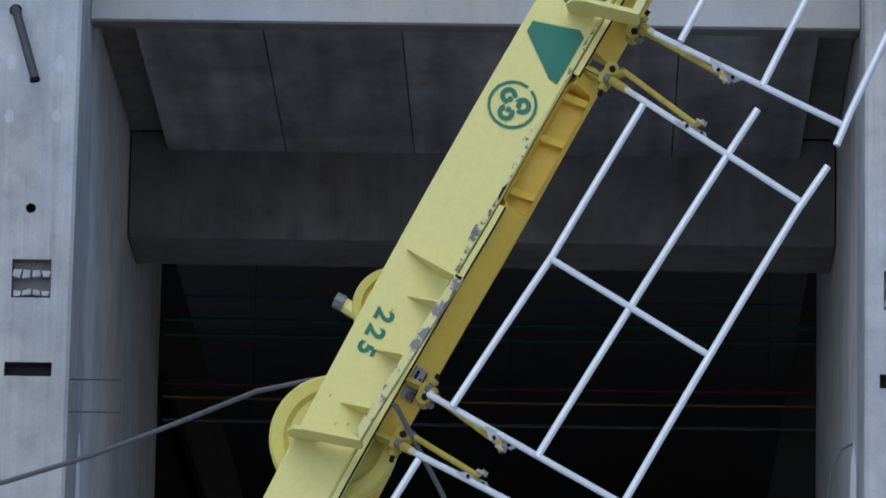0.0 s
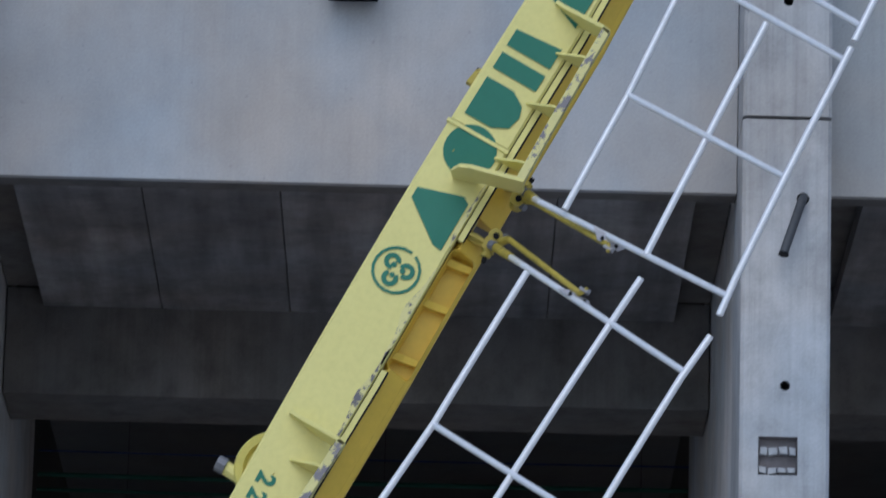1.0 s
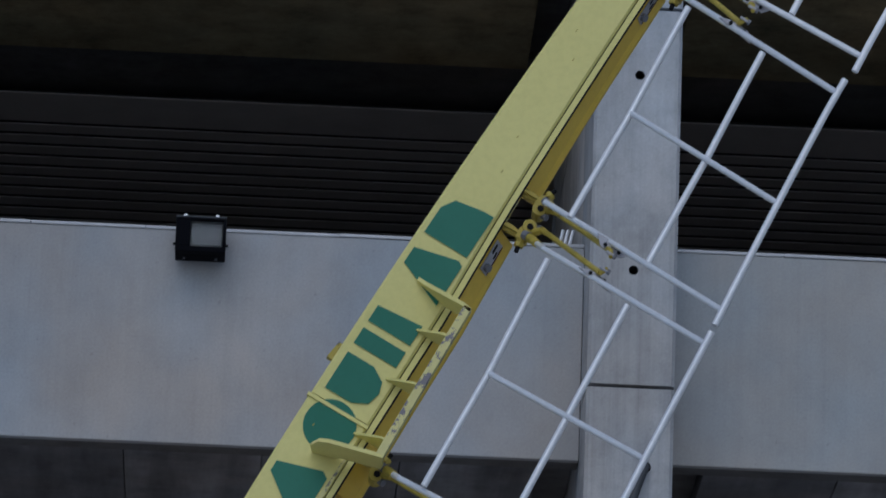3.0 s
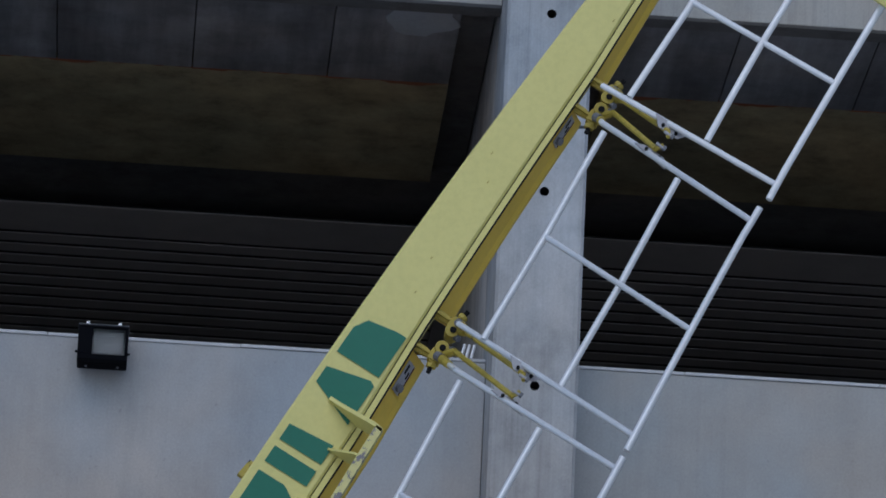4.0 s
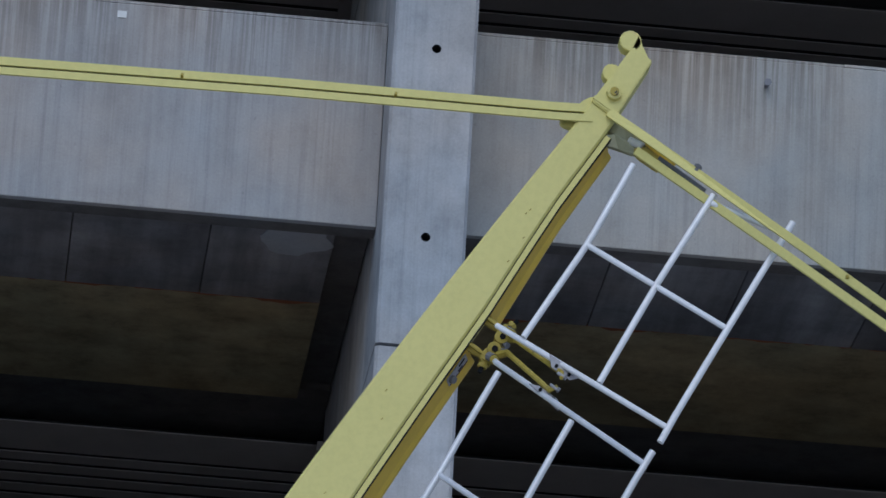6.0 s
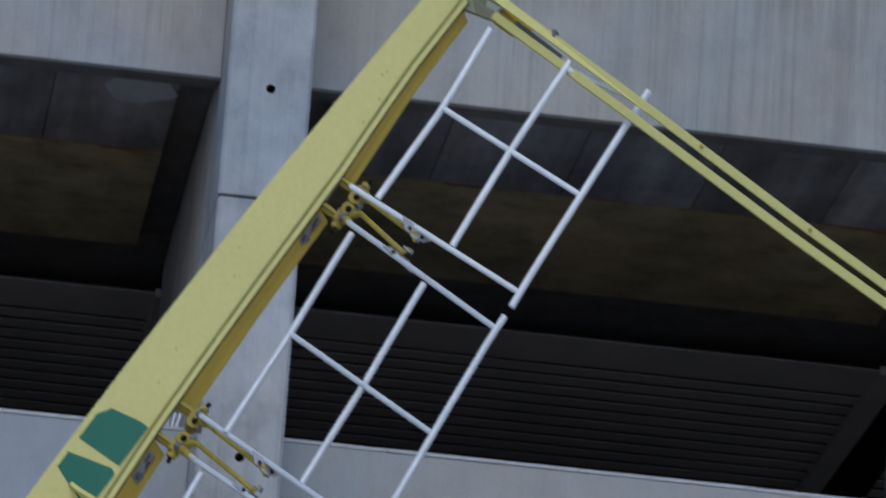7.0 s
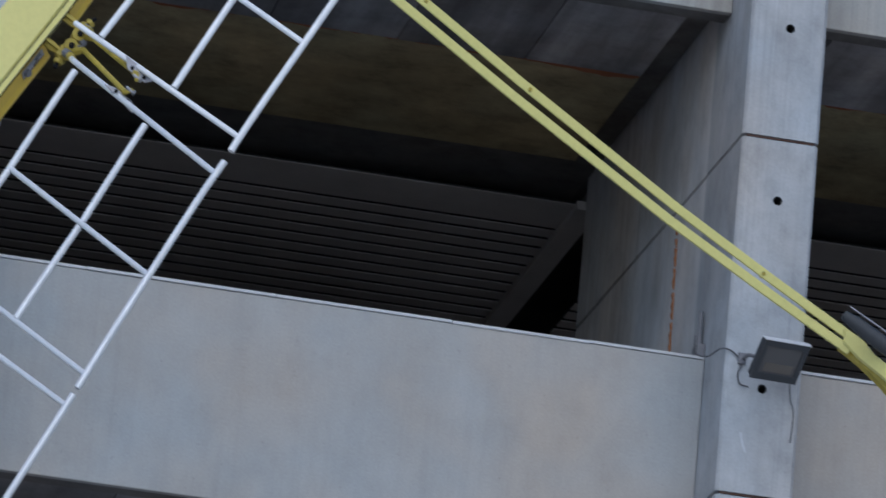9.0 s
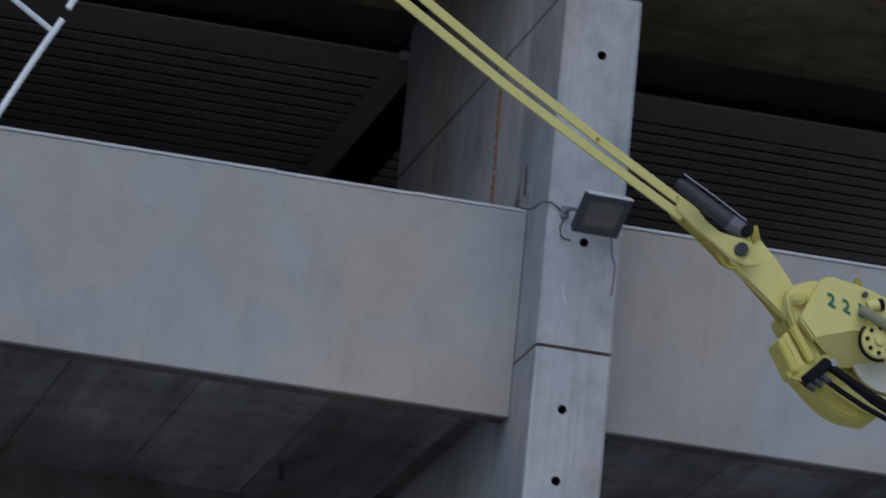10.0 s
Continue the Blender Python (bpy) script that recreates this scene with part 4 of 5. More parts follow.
def hinge(u, side, panel, rung):
    """Clamp of a rail panel on the arm with its brace: side +1 at a panel's foot, -1 at its head."""
    e = edge(u) + 0.042
    w = e + 0.105
    h = part("hinge", plate([(u - 0.018, e - 0.07), (u + 0.018, e - 0.075), (u + 0.02, e + 0.03), (u + 0.012, e + 0.075), (u - 0.012, e + 0.075), (u - 0.02, e + 0.03)], 0.03, 0.06, 0.005), M_OLIVE, panel, "olive yellow cast hinge")
    part("hinge_rib", plate([(u - 0.006, e - 0.02), (u + 0.006, e - 0.02), (u + 0.006, e + 0.06), (u - 0.006, e + 0.06)], 0.012, 0.031, 0.003), M_OLIVE, h)
    k = -0.012 * side
    part("hinge_body", plate([(u + k - 0.045, e + 0.066), (u + k - 0.02, e + 0.058), (u + k + 0.022, e + 0.06), (u + k + 0.046, e + 0.072), (u + k + 0.05, e + 0.098), (u + k + 0.03, e + 0.118), (u + k + 0.005, e + 0.108), (u + k - 0.02, e + 0.122), (u + k - 0.044, e + 0.112)], 0.005, 0.075, 0.009), M_OLIVE, h)
    part("hinge_eye", tube([arm(u - 0.042 * side, w - 0.012, -0.012), arm(u - 0.042 * side, w - 0.012, 0.09)], 0.030, 14), M_OLIVE, h)
    part("hinge_pin", tube([arm(u - 0.040 * side, w - 0.008, -0.020), arm(u - 0.040 * side, w - 0.008, 0.1)], 0.014, 10), M_BLACK, h)
    part("hinge_slot", plate([(u + 0.004, w - 0.022), (u + 0.026, w - 0.02), (u + 0.026, w - 0.006), (u + 0.004, w - 0.008)], 0.0035, 0.02), M_BLACK, h)
    part("hinge_bolt", tube([arm(u + 0.045 * side, w - 0.01, 0.03), arm(u + 0.078 * side, w - 0.004, 0.025)], 0.010, 6), M_BLACK, h)
    part("hinge_cap", tube([arm(u + 0.034 * side, w - 0.012, 0.03), arm(u + 0.052 * side, w - 0.008, 0.03)], 0.022, 8), M_OLIVE, h)
    part("hinge_nut", tube([arm(u - 0.055 * side, w + 0.014, 0.01), arm(u - 0.06 * side, w + 0.034, -0.005)], 0.015, 6), M_STEEL, h)
    (ua, va, da), (ub, vb, db) = rung
    vt = float(np.interp(u, R1U, R1V)) + 0.25
    f = (vt - va) / (vb - va)
    ut, dt = ua + (ub - ua) * f, da + (db - da) * f
    off = -0.035 if side > 0 else 0.032
    start = arm(u + (-0.03 if side > 0 else 0.045), w + 0.05, -0.05)
    stop = arm(ut + off, vt, dt - 0.01)
    br = part("brace", tube([start, stop], 0.0122, 8), M_OLIVE, panel, "yellow brace rod")
    part("brace_end", tube([stop, arm(ut + off * 1.8, vt + 0.018, dt - 0.03)], 0.010, 6), M_OLIVE, br)
    part("brace_bolt", tube([arm(ut + off * 1.5, vt - 0.012, dt - 0.03), arm(ut + off * 1.5, vt + 0.034, dt - 0.03)], 0.007, 6), M_CLAMP, br)
    part("brace_nut", tube([arm(ut + off * 1.5, vt + 0.024, dt - 0.032), arm(ut + off * 1.5, vt + 0.036, dt - 0.032)], 0.012, 6), M_STEEL, br)
    part("brace_lug", tube([start, arm(u - 0.02 * side, w, 0.03)], [0.016, 0.022], 8), M_OLIVE, br)
    bm = bmesh.new()
    o = off * 1.0
    ring = [arm(ut + ds, vt + dv, dt + 0.014 + dd) for dd in (0.0, 0.01) for ds, dv in ((0.012, -0.09), (o * 0.9, -0.05), (o * 0.9, 0.045), (0.012 if off < 0 else -0.012, 0.08))]
    vs = [bm.verts.new(p) for p in ring]
    bm.faces.new(vs[:4])
    bm.faces.new(vs[:3:-1])
    for k in range(4):
        bm.faces.new((vs[k], vs[4 + k], vs[4 + (k + 1) % 4], vs[(k + 1) % 4]))
    cp = part("clamp_plate", bm, M_CLAMP, panel, "flat weathered zinc plate")
    for dv in (-0.035, 0.03):
        part("plate_bolt", tube([arm(ut + o * 0.5, vt + dv, dt + 0.0), arm(ut + o * 0.5, vt + dv, dt + 0.02)], 0.008, 6), M_BLACK, cp)


def pivot(u, top, panel):
    """Olive lug on the clamp and the tube that joins it to the rung."""
    a, b = arm(u - 0.006, edge(u) + 0.165, -0.02), arm(*top)
    mid = a.lerp(b, 0.55)
    lug = part("pivot_lug", tube([a, mid], [0.020, 0.0175], 10), M_OLIVE, panel, "olive yellow pivot lug")
    part("lug_bolt", tube([a.lerp(b, 0.3) + Vector((0, -0.026, 0)), a.lerp(b, 0.3) + Vector((0, 0.02, 0))], 0.008, 6), M_STEEL, lug)
    smooth(part("pivot_link", tube([mid, b], 0.0130, 12), M_GALV, panel))


def rail_panel(rungs, r1, r2, r3, foot, head):
    p = thing("guard_rail_panel", "folded galvanised tube guard rail panel beside the yellow arm", "guard rail", "guard rail panels")
    for us, vs, lean, span in ((R1U, R1V, LEAN[0], r1), (R2U, R2V, LEAN[1], r2), (R3U, R3V, LEAN[2], r3)):
        smooth(part("rail", tube(rail_pts(us, vs, lean, *span), 0.0148, 12), M_GALV, p))
    if head is not None:
        (a, b) = rungs[-1]
        rungs = rungs[:-1] + [(tuple(p + 0.085 * (q - p) for p, q in zip(a, b)), b)]
    for a, b in rungs:
        smooth(part("rung", tube([arm(*a), arm(*b)], 0.0132, 12), M_GALV, p))
    if foot is not None:
        hinge(foot, 1, p, rungs[0])
        pivot(foot, rungs[0][0], p)
        part("collar", tube([arm(foot, edge(foot) + 0.135, 0.0), arm(foot - 0.004, edge(foot) + 0.16, -0.02)], 0.021, 10), M_STEEL, p)
    if head is not None:
        hinge(head, -1, p, rungs[-1])
        pivot(head, rungs[-1][0], p)
        part("collar", tube([arm(head, edge(head) + 0.135, 0.0), arm(head - 0.004, edge(head) + 0.16, -0.02)], 0.021, 10), M_STEEL, p)
    return p


rail_panel([((-2.355, 0.45, -0.3), (-2.52, 1.39, -1.15))], (-3.7, -2.40), (-3.7, -2.44), (-3.7, -2.46), None, -2.30)
rail_panel([((-2.115, 0.45, -0.3), (-2.322, 1.412, -1.15)), ((-1.413, 0.64, -0.45), (-1.621, 1.443, -1.15)), ((-0.60, 0.545, -0.3), (-0.883, 1.474, -1.15))],
           (-2.146, -0.66), (-2.24, -0.537), (-2.40, -0.70), -2.04, -0.522)
rail_panel([((-0.335, 0.545, -0.3), (-0.517, 1.469, -1.15)), ((0.212, 0.641, -0.45), (0.04, 1.427, -1.15)), ((0.845, 0.46, -0.3), (0.599, 1.387, -1.15))],
           (-0.349, 0.77), (-0.44, 0.675), (-0.605, 0.658), -0.255, 0.945)
rail_panel([((1.025, 0.43, -0.3), (0.761, 1.37, -1.15)), ((1.513, 0.532, -0.45), (1.285, 1.319, -1.15)), ((2.133, 0.355, -0.3), (1.836, 1.264, -1.15))],
           (0.98, 2.05), (0.88, 1.935), (0.69, 1.905), 1.118, 2.245)
top_panel = rail_panel([((2.275, 0.33, -0.3), (2.031, 1.249, -1.15)), ((2.767, 0.438, -0.45), (2.557, 1.20, -1.15)), ((3.13, 0.79, -0.8), (3.072, 1.15, -1.15))],
           (2.247, 3.20), (2.149, 3.165), (1.958, 3.135), 2.392, None)

# fixing plates with a dark bolt on the golden sections
def slant(u0, u1, f0, f1, lift, thick):
    """A thin plate on the slanted underside of a golden section, from f0 to f1 across it."""
    bm = bmesh.new()
    vs = []
    for h in (lift, lift + thick):
        for u, f in ((u0, f0), (u1, f0), (u1, f1), (u0, f1)):
            e = edge(u)
            k = gold_width(u) - 0.058
            n = math.hypot(k, 0.071)
            vs.append(bm.verts.new(arm(u, e + 0.036 + k * f + 0.071 / n * h, 0.037 + 0.071 * f - k / n * h)))
    for q in ((0, 1, 2, 3), (7, 6, 5, 4), (0, 4, 5, 1), (1, 5, 6, 2), (2, 6, 7, 3), (3, 7, 4, 0)):
        bm.faces.new([vs[k] for k in q])
    return bm


for u in (-2.04, 0.80, 2.13):
    fp = part("fixing_plate", slant(u - 0.075, u + 0.075, 0.08, 0.78, 0.002, 0.004), M_CLAMP, jib, "small grey plate with dark marks")
    part("plate_mark", slant(u + 0.015, u + 0.06, 0.2, 0.35, 0.0065, 0.001), M_BLACK, fp)
    part("plate_mark", slant(u + 0.0, u + 0.035, 0.5, 0.62, 0.0065, 0.001), M_BLACK, fp)
    part("plate_edge", slant(u - 0.07, u + 0.07, 0.70, 0.78, 0.0065, 0.001), M_REDCON, fp)
    e = edge(u - 0.05) + 0.036 + 0.43 * (gold_width(u) - 0.058)
    part("fixing_bolt", tube([arm(u - 0.05, e, 0.068), arm(u - 0.05, e + 0.02, 0.054)], 0.018, 10), M_STEEL, fp)


# tie bars
def flat_bar(pts, half, y0, y1):
    """A flat bar through (x, z) points, half high to each side."""
    top, bot = [], []
    for k, (x, z) in enumerate(pts):
        a, b = pts[max(k - 1, 0)], pts[min(k + 1, len(pts) - 1)]
        dx, dz = b[0] - a[0], b[1] - a[1]
        n = math.hypot(dx, dz)
        top.append((x - dz / n * half, z + dx / n * half))
        bot.append((x + dz / n * half, z - dx / n * half))
    return prism(top + bot[::-1], y0, y1)


def shifted(pts, offs):
    out = []
    for k, (x, z) in enumerate(pts):
        off = offs[k] if isinstance(offs, tuple) else offs
        a, b = pts[max(k - 1, 0)], pts[min(k + 1, len(pts) - 1)]
        dx, dz = b[0] - a[0], b[1] - a[1]
        n = math.hypot(dx, dz)
        out.append((x - dz / n * off, z + dx / n * off))
    return out


tie_l = thing("tie_bar", "pale yellow flat tie bars running level from the arm head", "tie bar", "tie bars")
LV = [(-6.0, 11.28), (-0.33, 11.30), (1.0, 11.318), (2.2, 11.318), (2.38, 11.322)]
part("upper_bar", flat_bar(shifted(LV, 0.030), 0.019, YB + 0.01, YB + 0.024), M_YELLOW, tie_l)
part("lower_bar", flat_bar(shifted(LV, -0.024), 0.017, YB - 0.01, YB + 0.004), M_YELLOW, tie_l)
# black strip added behind the bars so that their gap looks dark
part("packing", flat_bar(LV, 0.02, YB + 0.03, YB + 0.05), M_BLACK, tie_l)
part("clevis", prism([(2.19, 11.365), (2.317, 11.366), (2.337, 11.404), (2.38, 11.429), (2.42, 11.42), (2.46, 11.36), (2.40, 11.33), (2.334, 11.325), (2.27, 11.333), (2.19, 11.332)], YB + 0.055, YB + 0.10, 0.005), M_YELLOW, tie_l)
part("clevis", prism([(2.24, 11.305), (2.33, 11.30), (2.42, 11.27), (2.37, 11.235), (2.31, 11.262), (2.25, 11.282)], YB + 0.055, YB + 0.10, 0.005), M_YELLOW, tie_l)
for x in (-3.4, -1.2, 0.55, 1.5):
    part("rivet", tube([(x, YB - 0.02, 11.33), (x, YB + 0.05, 11.33)], 0.007, 8), M_OLIVE, tie_l)

tie_r = thing("tie_bar", "pale yellow flat tie bars sloping down to the hoist head", "tie bar", "tie bars")
CV = [(2.60, 11.19), (3.3, 10.748), (4.0, 10.293), (4.77, 9.812), (5.22, 9.552), (5.64, 9.318)]
GAP = (0.041, 0.041, 0.039, 0.036, 0.033, 0.030)
part("upper_bar", flat_bar([(2.45, 11.33)] + shifted(CV, GAP), 0.020, YB - 0.02, YB - 0.006), M_YELLOW, tie_r)
part("lower_bar", flat_bar(shifted(CV, tuple(-g for g in GAP)), 0.020, YB - 0.03, YB - 0.014), M_YELLOW, tie_r)
part("side_plate", prism([(2.44, 11.36), (2.525, 11.345), (2.62, 11.235), (2.60, 11.165), (2.545, 11.235), (2.44, 11.27)], YB + 0.05, YB + 0.09, 0.006), M_DULL, tie_r, "dull olive grey side plate")
part("side_plate", prism([(2.54, 11.325), (2.586, 11.315), (2.775, 11.155), (2.74, 11.15)], YB + 0.10, YB + 0.13), M_GOLD, tie_r)
part("lower_hook", prism([(2.40, 11.215), (2.486, 11.246), (2.547, 11.22), (2.60, 11.165), (2.575, 11.15), (2.505, 11.172), (2.42, 11.19)], YB + 0.02, YB + 0.05, 0.005), M_DULL, tie_r)
part("spacer_block", prism([(2.57, 11.17), (2.613, 11.205), (2.70, 11.13), (2.69, 11.085), (2.60, 11.14)], YB + 0.0, YB + 0.06, 0.005), M_OLIVE, tie_r)
part("slide_pin", tube([(2.555, YB + 0.03, 11.222), (2.612, YB + 0.0, 11.186)], 0.018, 12), M_GALV, tie_r)
part("slide_pin", tube([(2.685, YB + 0.01, 11.14), (2.90, YB + 0.01, 11.0)], 0.014, 10), M_STEEL, tie_r)
part("bolt", tube([(2.845, YB - 0.013, 11.075), (2.868, YB - 0.013, 11.115)], 0.011, 8), M_STEEL, tie_r)
part("bolt_nut", tube([(2.858, YB - 0.013, 11.098), (2.866, YB - 0.013, 11.112)], 0.018, 6), M_STEEL, tie_r)
for x, z in ((4.06, 10.297), (5.2, 9.595), (3.55, 10.637)):
    part("rivet", tube([(x, YB - 0.03, z), (x, YB + 0.02, z)], 0.009, 8), M_OLIVE, tie_r)
part("end_fork", prism([(5.585, 9.388), (5.635, 9.366), (5.69, 9.336), (5.733, 9.276), (5.801, 9.235), (5.889, 9.231), (5.958, 9.208), (5.989, 9.16), (6.006, 9.123),
                        (5.985, 9.108), (5.943, 9.102), (5.853, 9.132), (5.775, 9.19), (5.662, 9.262), (5.585, 9.322), (5.60, 9.352)], YB - 0.05, YB - 0.02, 0.006), M_YELLOW, tie_r)
# back plate in darker olive stands in for the fork's shaded underside
part("end_fork", prism([(5.605, 9.34), (5.69, 9.29), (5.78, 9.225), (5.86, 9.165), (5.935, 9.12), (5.88, 9.10), (5.83, 9.122), (5.79, 9.17), (5.70, 9.235), (5.58, 9.31)], YB + 0.0, YB + 0.05, 0.005), M_OLIVE, tie_r)
fp = part("fork_pin", tube([(5.90, YB - 0.085, 9.17), (5.90, YB + 0.12, 9.17)], 0.03, 16), M_LAMPGREY, tie_r)
part("split_pin", tube([(5.82, YB - 0.02, 9.135), (5.835, YB - 0.02, 9.105), (5.865, YB - 0.02, 9.09), (5.90, YB - 0.02, 9.095)], 0.009, 8), M_OLIVE, tie_r)

# ---- hoist head ----
hoist = thing("hoist_head", "yellow hoist head with bolted flange and black hoses", "hoist")
part("link", prism([(5.889, 9.235), (5.953, 9.262), (6.002, 9.250), (6.082, 9.168), (6.147, 9.08), (6.20, 9.03), (6.19, 8.91), (6.167, 8.897), (6.13, 8.922), (6.081, 8.962), (5.986, 9.042), (5.916, 9.078), (5.872, 9.127)], YB - 0.012, YB + 0.045, 0.006), M_YELLOW, hoist)
# olive strip added to paint the shaded underside of the link
part("link_edge", prism([(5.94, 9.10), (6.0, 9.066), (6.10, 8.98), (6.15, 8.94), (6.17, 8.90), (6.14, 8.90), (6.062, 8.982), (5.97, 9.062)], YB + 0.05, YB + 0.09, 0.004), M_OLIVE, hoist)
cyl = smooth(part("damper_cylinder", tube([(5.60, YB + 0.02, 9.465), (5.66, YB + 0.02, 9.43), (5.86, YB + 0.02, 9.315)], [0.022, 0.034, 0.040], 16), M_LAMPGREY, hoist, "dark grey damper cylinder"))
part("cylinder_rod", tube([(5.62, YB - 0.01, 9.497), (5.78, YB - 0.015, 9.41), (5.93, YB - 0.01, 9.325)], 0.004, 6), M_CLAMP, cyl)
part("cylinder_cap", tube([(5.86, YB + 0.02, 9.315), (5.95, YB + 0.02, 9.262)], 0.043, 14), M_STEEL, cyl)
part("cap_bolt", tube([(5.93, YB - 0.06, 9.27), (5.93, YB + 0.0, 9.27)], 0.026, 10), M_BLACK, cyl)
part("cap_lug", prism([(5.94, 9.29), (5.98, 9.31), (6.0, 9.25), (5.97, 9.22)], YB - 0.02, YB + 0.03), M_OLIVE, cyl)
part("body_plate", prism([(6.119, 8.995), (6.133, 9.024), (6.159, 9.038), (6.231, 9.071), (6.276, 9.073), (6.267, 9.018), (6.207, 8.895), (6.174, 8.84), (6.136, 8.918)], YB - 0.10, YB - 0.02, 0.012), M_YELLOW, hoist)
boss = smooth(part("boss", tube([(6.163, YB - 0.15, 8.961), (6.183, YB - 0.09, 8.976)], [0.030, 0.036], 18), M_YELLOW, hoist))
part("boss_nut", tube([(6.157, YB - 0.165, 8.96), (6.162, YB - 0.148, 8.962)], 0.019, 6), M_SHEAVE, boss)
part("front_plate", prism([(6.17, 8.865), (6.251, 9.052), (6.265, 9.07), (6.302, 9.083), (6.415, 9.062), (6.492, 9.034), (6.587, 9.022), (6.725, 8.956), (6.733, 8.852), (6.425, 8.857), (6.245, 8.777)], YB - 0.17, YB - 0.09, 0.010), M_YELLOW, hoist)
bm = bmesh.new()
top_edge = [bm.verts.new((x, YB - 0.168, z)) for x, z in [(6.243, 8.777), (6.426, 8.855), (6.733, 8.852)]]
low_edge = [bm.verts.new((x, YB - 0.05, z)) for x, z in [(6.346, 8.726), (6.401, 8.697), (6.779, 8.768)]]
back_edge = [bm.verts.new((x, YB + 0.02, z)) for x, z in [(6.343, 8.811), (6.486, 8.873), (6.795, 8.88)]]
for r0, r1 in ((top_edge, low_edge), (low_edge, back_edge), (back_edge, top_edge)):
    for k in range(2):
        bm.faces.new((r0[k], r0[k + 1], r1[k + 1], r1[k]))
for k in (0, 2):
    bm.faces.new((top_edge[k], low_edge[k], back_edge[k]))
part("lower_cover", bm, M_YELLOW, hoist, "slanted yellow cover under the front plate")
part("back_body", prism([(6.137, 8.931), (6.18, 8.858), (6.245, 8.842), (6.439, 8.765), (6.812, 8.822), (6.797, 9.034), (6.264, 8.951)], YB + 0.02, YB + 0.22, 0.012), M_SHEAVE, hoist)
part("rear_box", prism([(6.224, 8.646), (6.289, 8.598), (6.346, 8.549), (6.394, 8.514), (6.465, 8.488), (6.584, 8.479), (6.623, 8.53), (6.669, 8.629), (6.533, 8.728), (6.344, 8.752)], YB + 0.0, YB + 0.16, 0.010), M_SHEAVE, hoist)
part("rear_box", prism([(6.387, 8.597), (6.442, 8.566), (6.553, 8.517), (6.633, 8.515), (6.653, 8.611), (6.464, 8.635)], YB - 0.03, YB + 0.06, 0.008), M_YELLOW, hoist)
part("drum", disc(6.651, 8.795, YB - 0.03, YB + 0.12, 0.155, 40, 0.01), M_LAMPGREY, hoist, "dark rope drum")
for k in range(4):
    fa, fb = k / 4 + 0.012, (k + 1) / 4 - 0.012
    ridge = [(6.084 + 0.112 * f, 8.752 + 0.136 * f) for f in (fa, fb)] + [(6.17 + 0.139 * f, 8.613 + 0.121 * f) for f in (fb, fa)]
    vb = part("valve_block", prism(ridge, YB - 0.13 + 0.03 * (k % 2), YB + 0.03, 0.007), M_YELLOW if k % 2 else M_SHEAVE, hoist)
    part("valve_plug", tube([(ridge[2][0] * 0.5 + ridge[3][0] * 0.5, YB - 0.06, ridge[2][1] * 0.5 + ridge[3][1] * 0.5 + 0.008), (ridge[2][0] * 0.5 + ridge[3][0] * 0.5 + 0.012, YB - 0.06, ridge[2][1] * 0.5 + ridge[3][1] * 0.5 - 0.02)], 0.014, 8), M_OLIVE, vb)
part("manifold", prism([(6.143, 8.629), (6.156, 8.6), (6.219, 8.599), (6.275, 8.57), (6.367, 8.69), (6.325, 8.741)], YB - 0.11, YB - 0.02, 0.006), M_SHEAVE, hoist)
part("hose_clamp", prism([(6.205, 8.604), (6.308, 8.714), (6.348, 8.686), (6.261, 8.565)], YB - 0.155, YB - 0.07, 0.008), M_BLACK, hoist, "black hose clamp")
for k in range(3):
    part("hose_collar", tube([(6.233 + 0.03 * k, YB - 0.165, 8.567 + 0.024 * k), (6.266 + 0.03 * k, YB - 0.165, 8.546 + 0.024 * k)], 0.016, 10), M_LAMPGREY, hoist)
for r, run in ((0.021, [(6.33, 8.683), (6.432, 8.628), (6.529, 8.577), (6.646, 8.526), (6.84, 8.432)]), (0.013, [(6.308, 8.622), (6.41, 8.567), (6.52, 8.515), (6.65, 8.466), (6.845, 8.367)]), (0.012, [(6.359, 8.668), (6.454, 8.602), (6.551, 8.545), (6.669, 8.489), (6.846, 8.396)])):
    smooth(part("hose", tube([(x, YB - 0.12, z) for x, z in run], r, 12), M_BLACK, hoist, "black rubber hose"))
part("drum_rim", disc(6.63, 8.791, YB - 0.06, YB - 0.035, 0.178, 44, 0.008), M_RIM, hoist, "pale drum rim")
fl = part("flange", disc(6.537, 8.809, YB - 0.205, YB - 0.171, 0.082, 32, 0.006), M_YELLOW, hoist, "round bolted flange")
part("flange_ring", tube([(6.537 + 0.088 * math.cos(radians(a)), YB - 0.188, 8.809 + 0.088 * math.sin(radians(a))) for a in range(140, 300, 10)], 0.009, 6), M_BLACK, fl)
part("flange_hub", disc(6.537, 8.809, YB - 0.22, YB - 0.204, 0.026, 20, 0.004), M_YELLOW, fl)
for k in range(8):
    a = 2 * math.pi * k / 8
    part("flange_bolt", tube([(6.537 + 0.058 * math.cos(a), YB - 0.214, 8.809 + 0.058 * math.sin(a)), (6.537 + 0.058 * math.cos(a), YB - 0.2, 8.809 + 0.058 * math.sin(a))], 0.010, 8), M_BLACK, fl)
part("stud", tube([(6.351, YB - 0.14, 8.694), (6.351, YB - 0.08, 8.694)], 0.018, 10), M_CLAMP, hoist)
part("stud", tube([(6.44, YB - 0.12, 9.06), (6.445, YB - 0.10, 9.102)], [0.022, 0.016], 8), M_OLIVE, hoist)
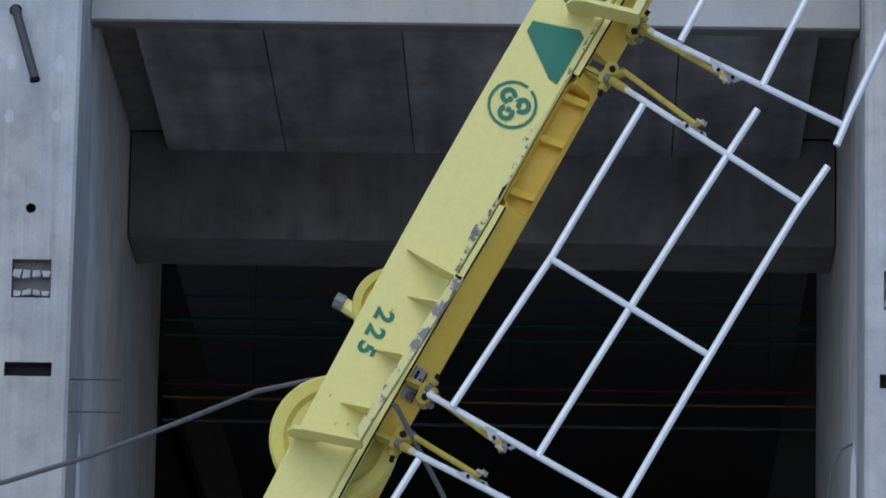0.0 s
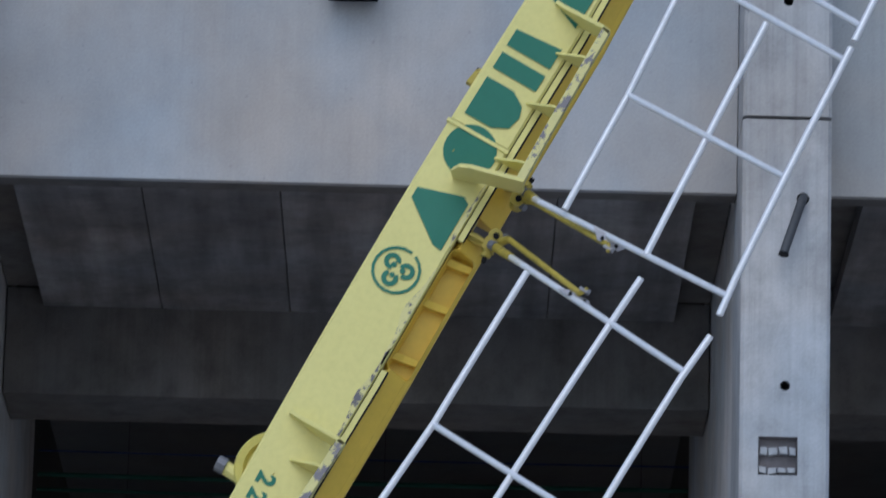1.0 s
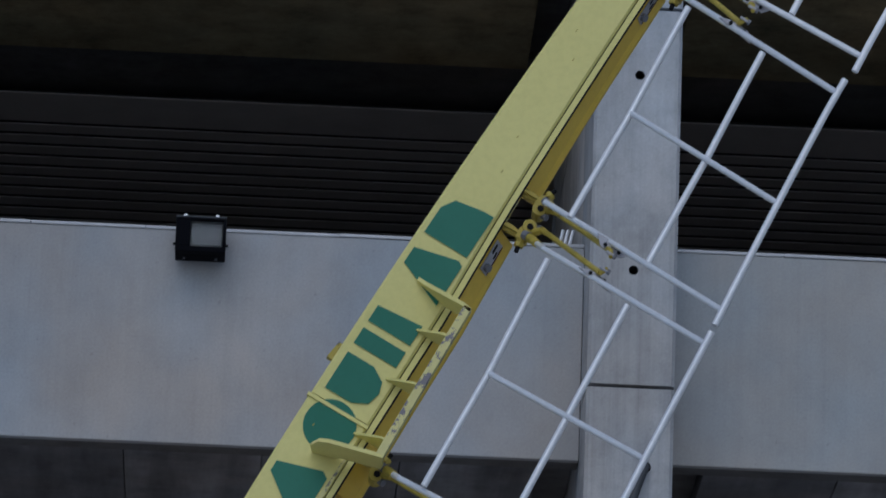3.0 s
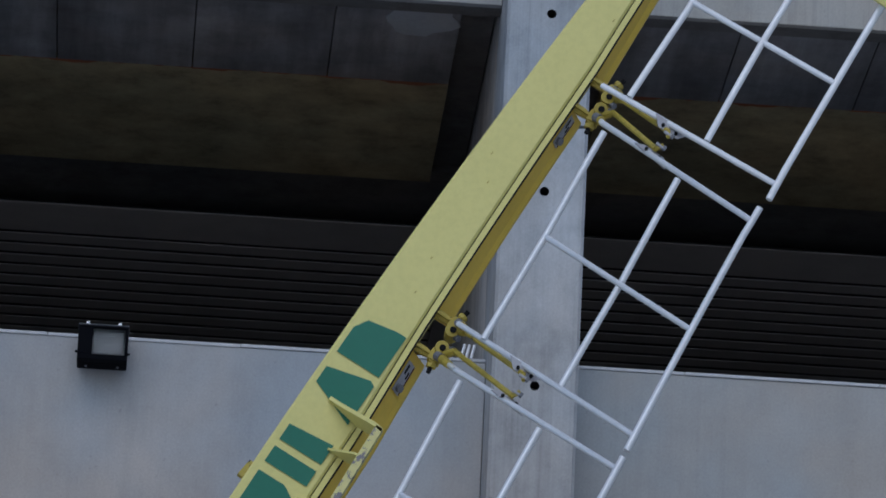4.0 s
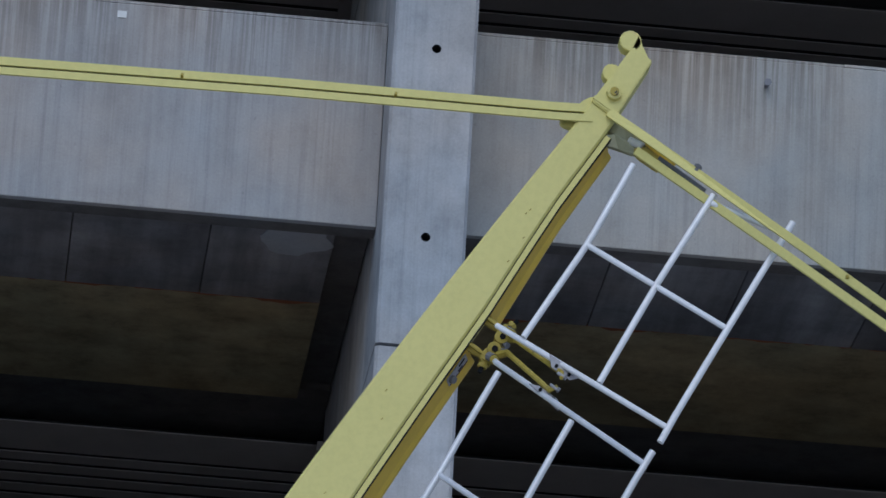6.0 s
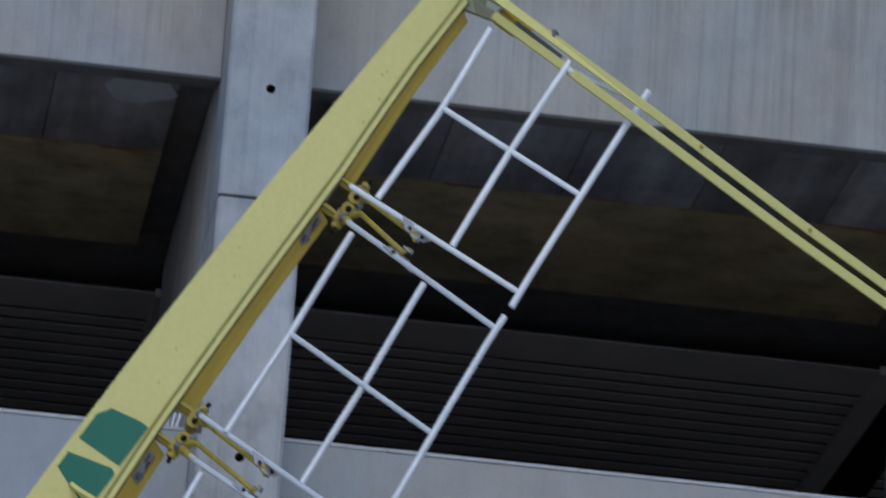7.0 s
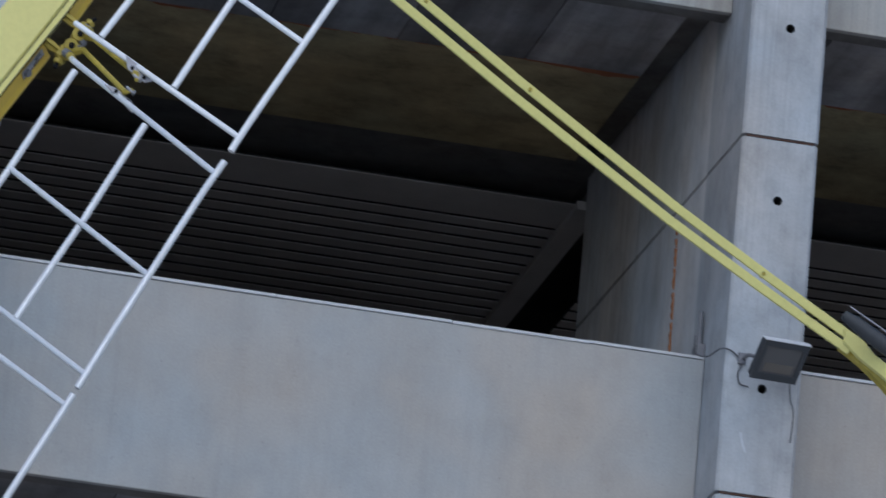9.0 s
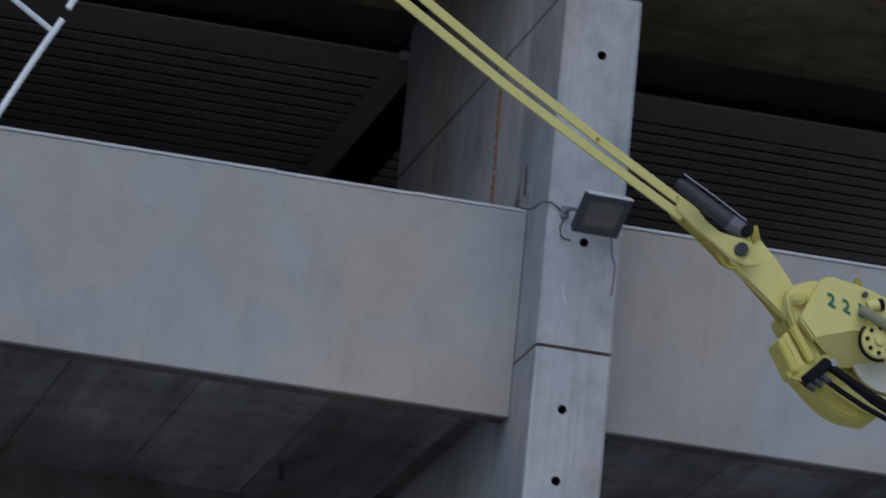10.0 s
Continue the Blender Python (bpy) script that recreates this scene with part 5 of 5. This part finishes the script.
part("stud", tube([(6.461, YB - 0.19, 9.018), (6.461, YB - 0.165, 9.018)], 0.013, 10), M_LAMPGREY, hoist)
part("knob", tube([(6.477, YB - 0.18, 8.959), (6.527, YB - 0.18, 8.979)], 0.026, 12), M_YELLOW, hoist)
part("knob_cap", tube([(6.527, YB - 0.18, 8.979), (6.547, YB - 0.18, 8.986)], 0.028, 12), M_BLACK, hoist)
part("lever", tube([(6.43, YB - 0.22, 8.938), (6.567, YB - 0.22, 8.877), (6.76, YB - 0.22, 8.791)], 0.024, 10), M_DULL, hoist, "dull grey lever bar")
for ch, x, z in (("2", 6.312, 8.942), ("2", 6.383, 8.924), ("5", 6.456, 8.914)):
    part("painted_digit", digit_mesh(ch, 0.082, lambda dx, dy, dz: Vector((x + 0.93 * dx - 0.12 * dy, YB - 0.1725 + dz, z - 0.36 * dx + 0.99 * dy))), M_GREEN, hoist, "dark green stencilled digit")
part("drain_bolt", tube([(6.225, YB - 0.04, 8.72), (6.20, YB - 0.04, 8.665)], 0.018, 8), M_OLIVE, hoist)
part("drain_bolt", tube([(6.40, YB + 0.1, 8.61), (6.39, YB + 0.1, 8.575)], 0.022, 8), M_STEEL, hoist)

# sloping tie bars and hoist head scaled towards the camera to fit its view
def view_eye(x):
    # about where the camera stands while the part at x is in sight
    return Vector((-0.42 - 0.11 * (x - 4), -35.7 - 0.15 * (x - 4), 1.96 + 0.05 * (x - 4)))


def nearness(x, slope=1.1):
    o = view_eye(x)
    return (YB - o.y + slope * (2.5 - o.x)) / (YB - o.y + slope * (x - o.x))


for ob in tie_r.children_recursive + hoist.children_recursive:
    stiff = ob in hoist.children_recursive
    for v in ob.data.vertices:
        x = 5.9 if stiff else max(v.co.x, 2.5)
        o = view_eye(x)
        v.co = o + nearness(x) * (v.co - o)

# top rail panel pressed towards the arm to fit the camera's view
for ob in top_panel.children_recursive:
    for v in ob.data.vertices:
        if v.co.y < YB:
            o = view_eye(3.0)
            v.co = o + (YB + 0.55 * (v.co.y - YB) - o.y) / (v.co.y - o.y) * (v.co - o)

# ---- ropes ----
rope = thing("steel_rope", "grey steel rope curving behind the yellow sheave", "rope")
smooth(part("strand", tube([(-6.0, YB + 0.2, 5.2), (-4.0, YB + 0.2, 5.5), (-1.79, YB + 0.19, 6.045), (-1.45, YB + 0.19, 6.157), (-1.11, YB + 0.19, 6.295), (-0.77, YB + 0.19, 6.44), (-0.55, YB + 0.19, 6.49),
                            (-0.38, YB + 0.19, 6.50), (-0.26, YB + 0.17, 6.42), (-0.19, YB - 0.02, 6.34), (-0.10, YB - 0.06, 6.17), (0.01, YB - 0.08, 5.96), (0.15, YB - 0.08, 5.4)], 0.0105, 8), M_CABLE, rope))
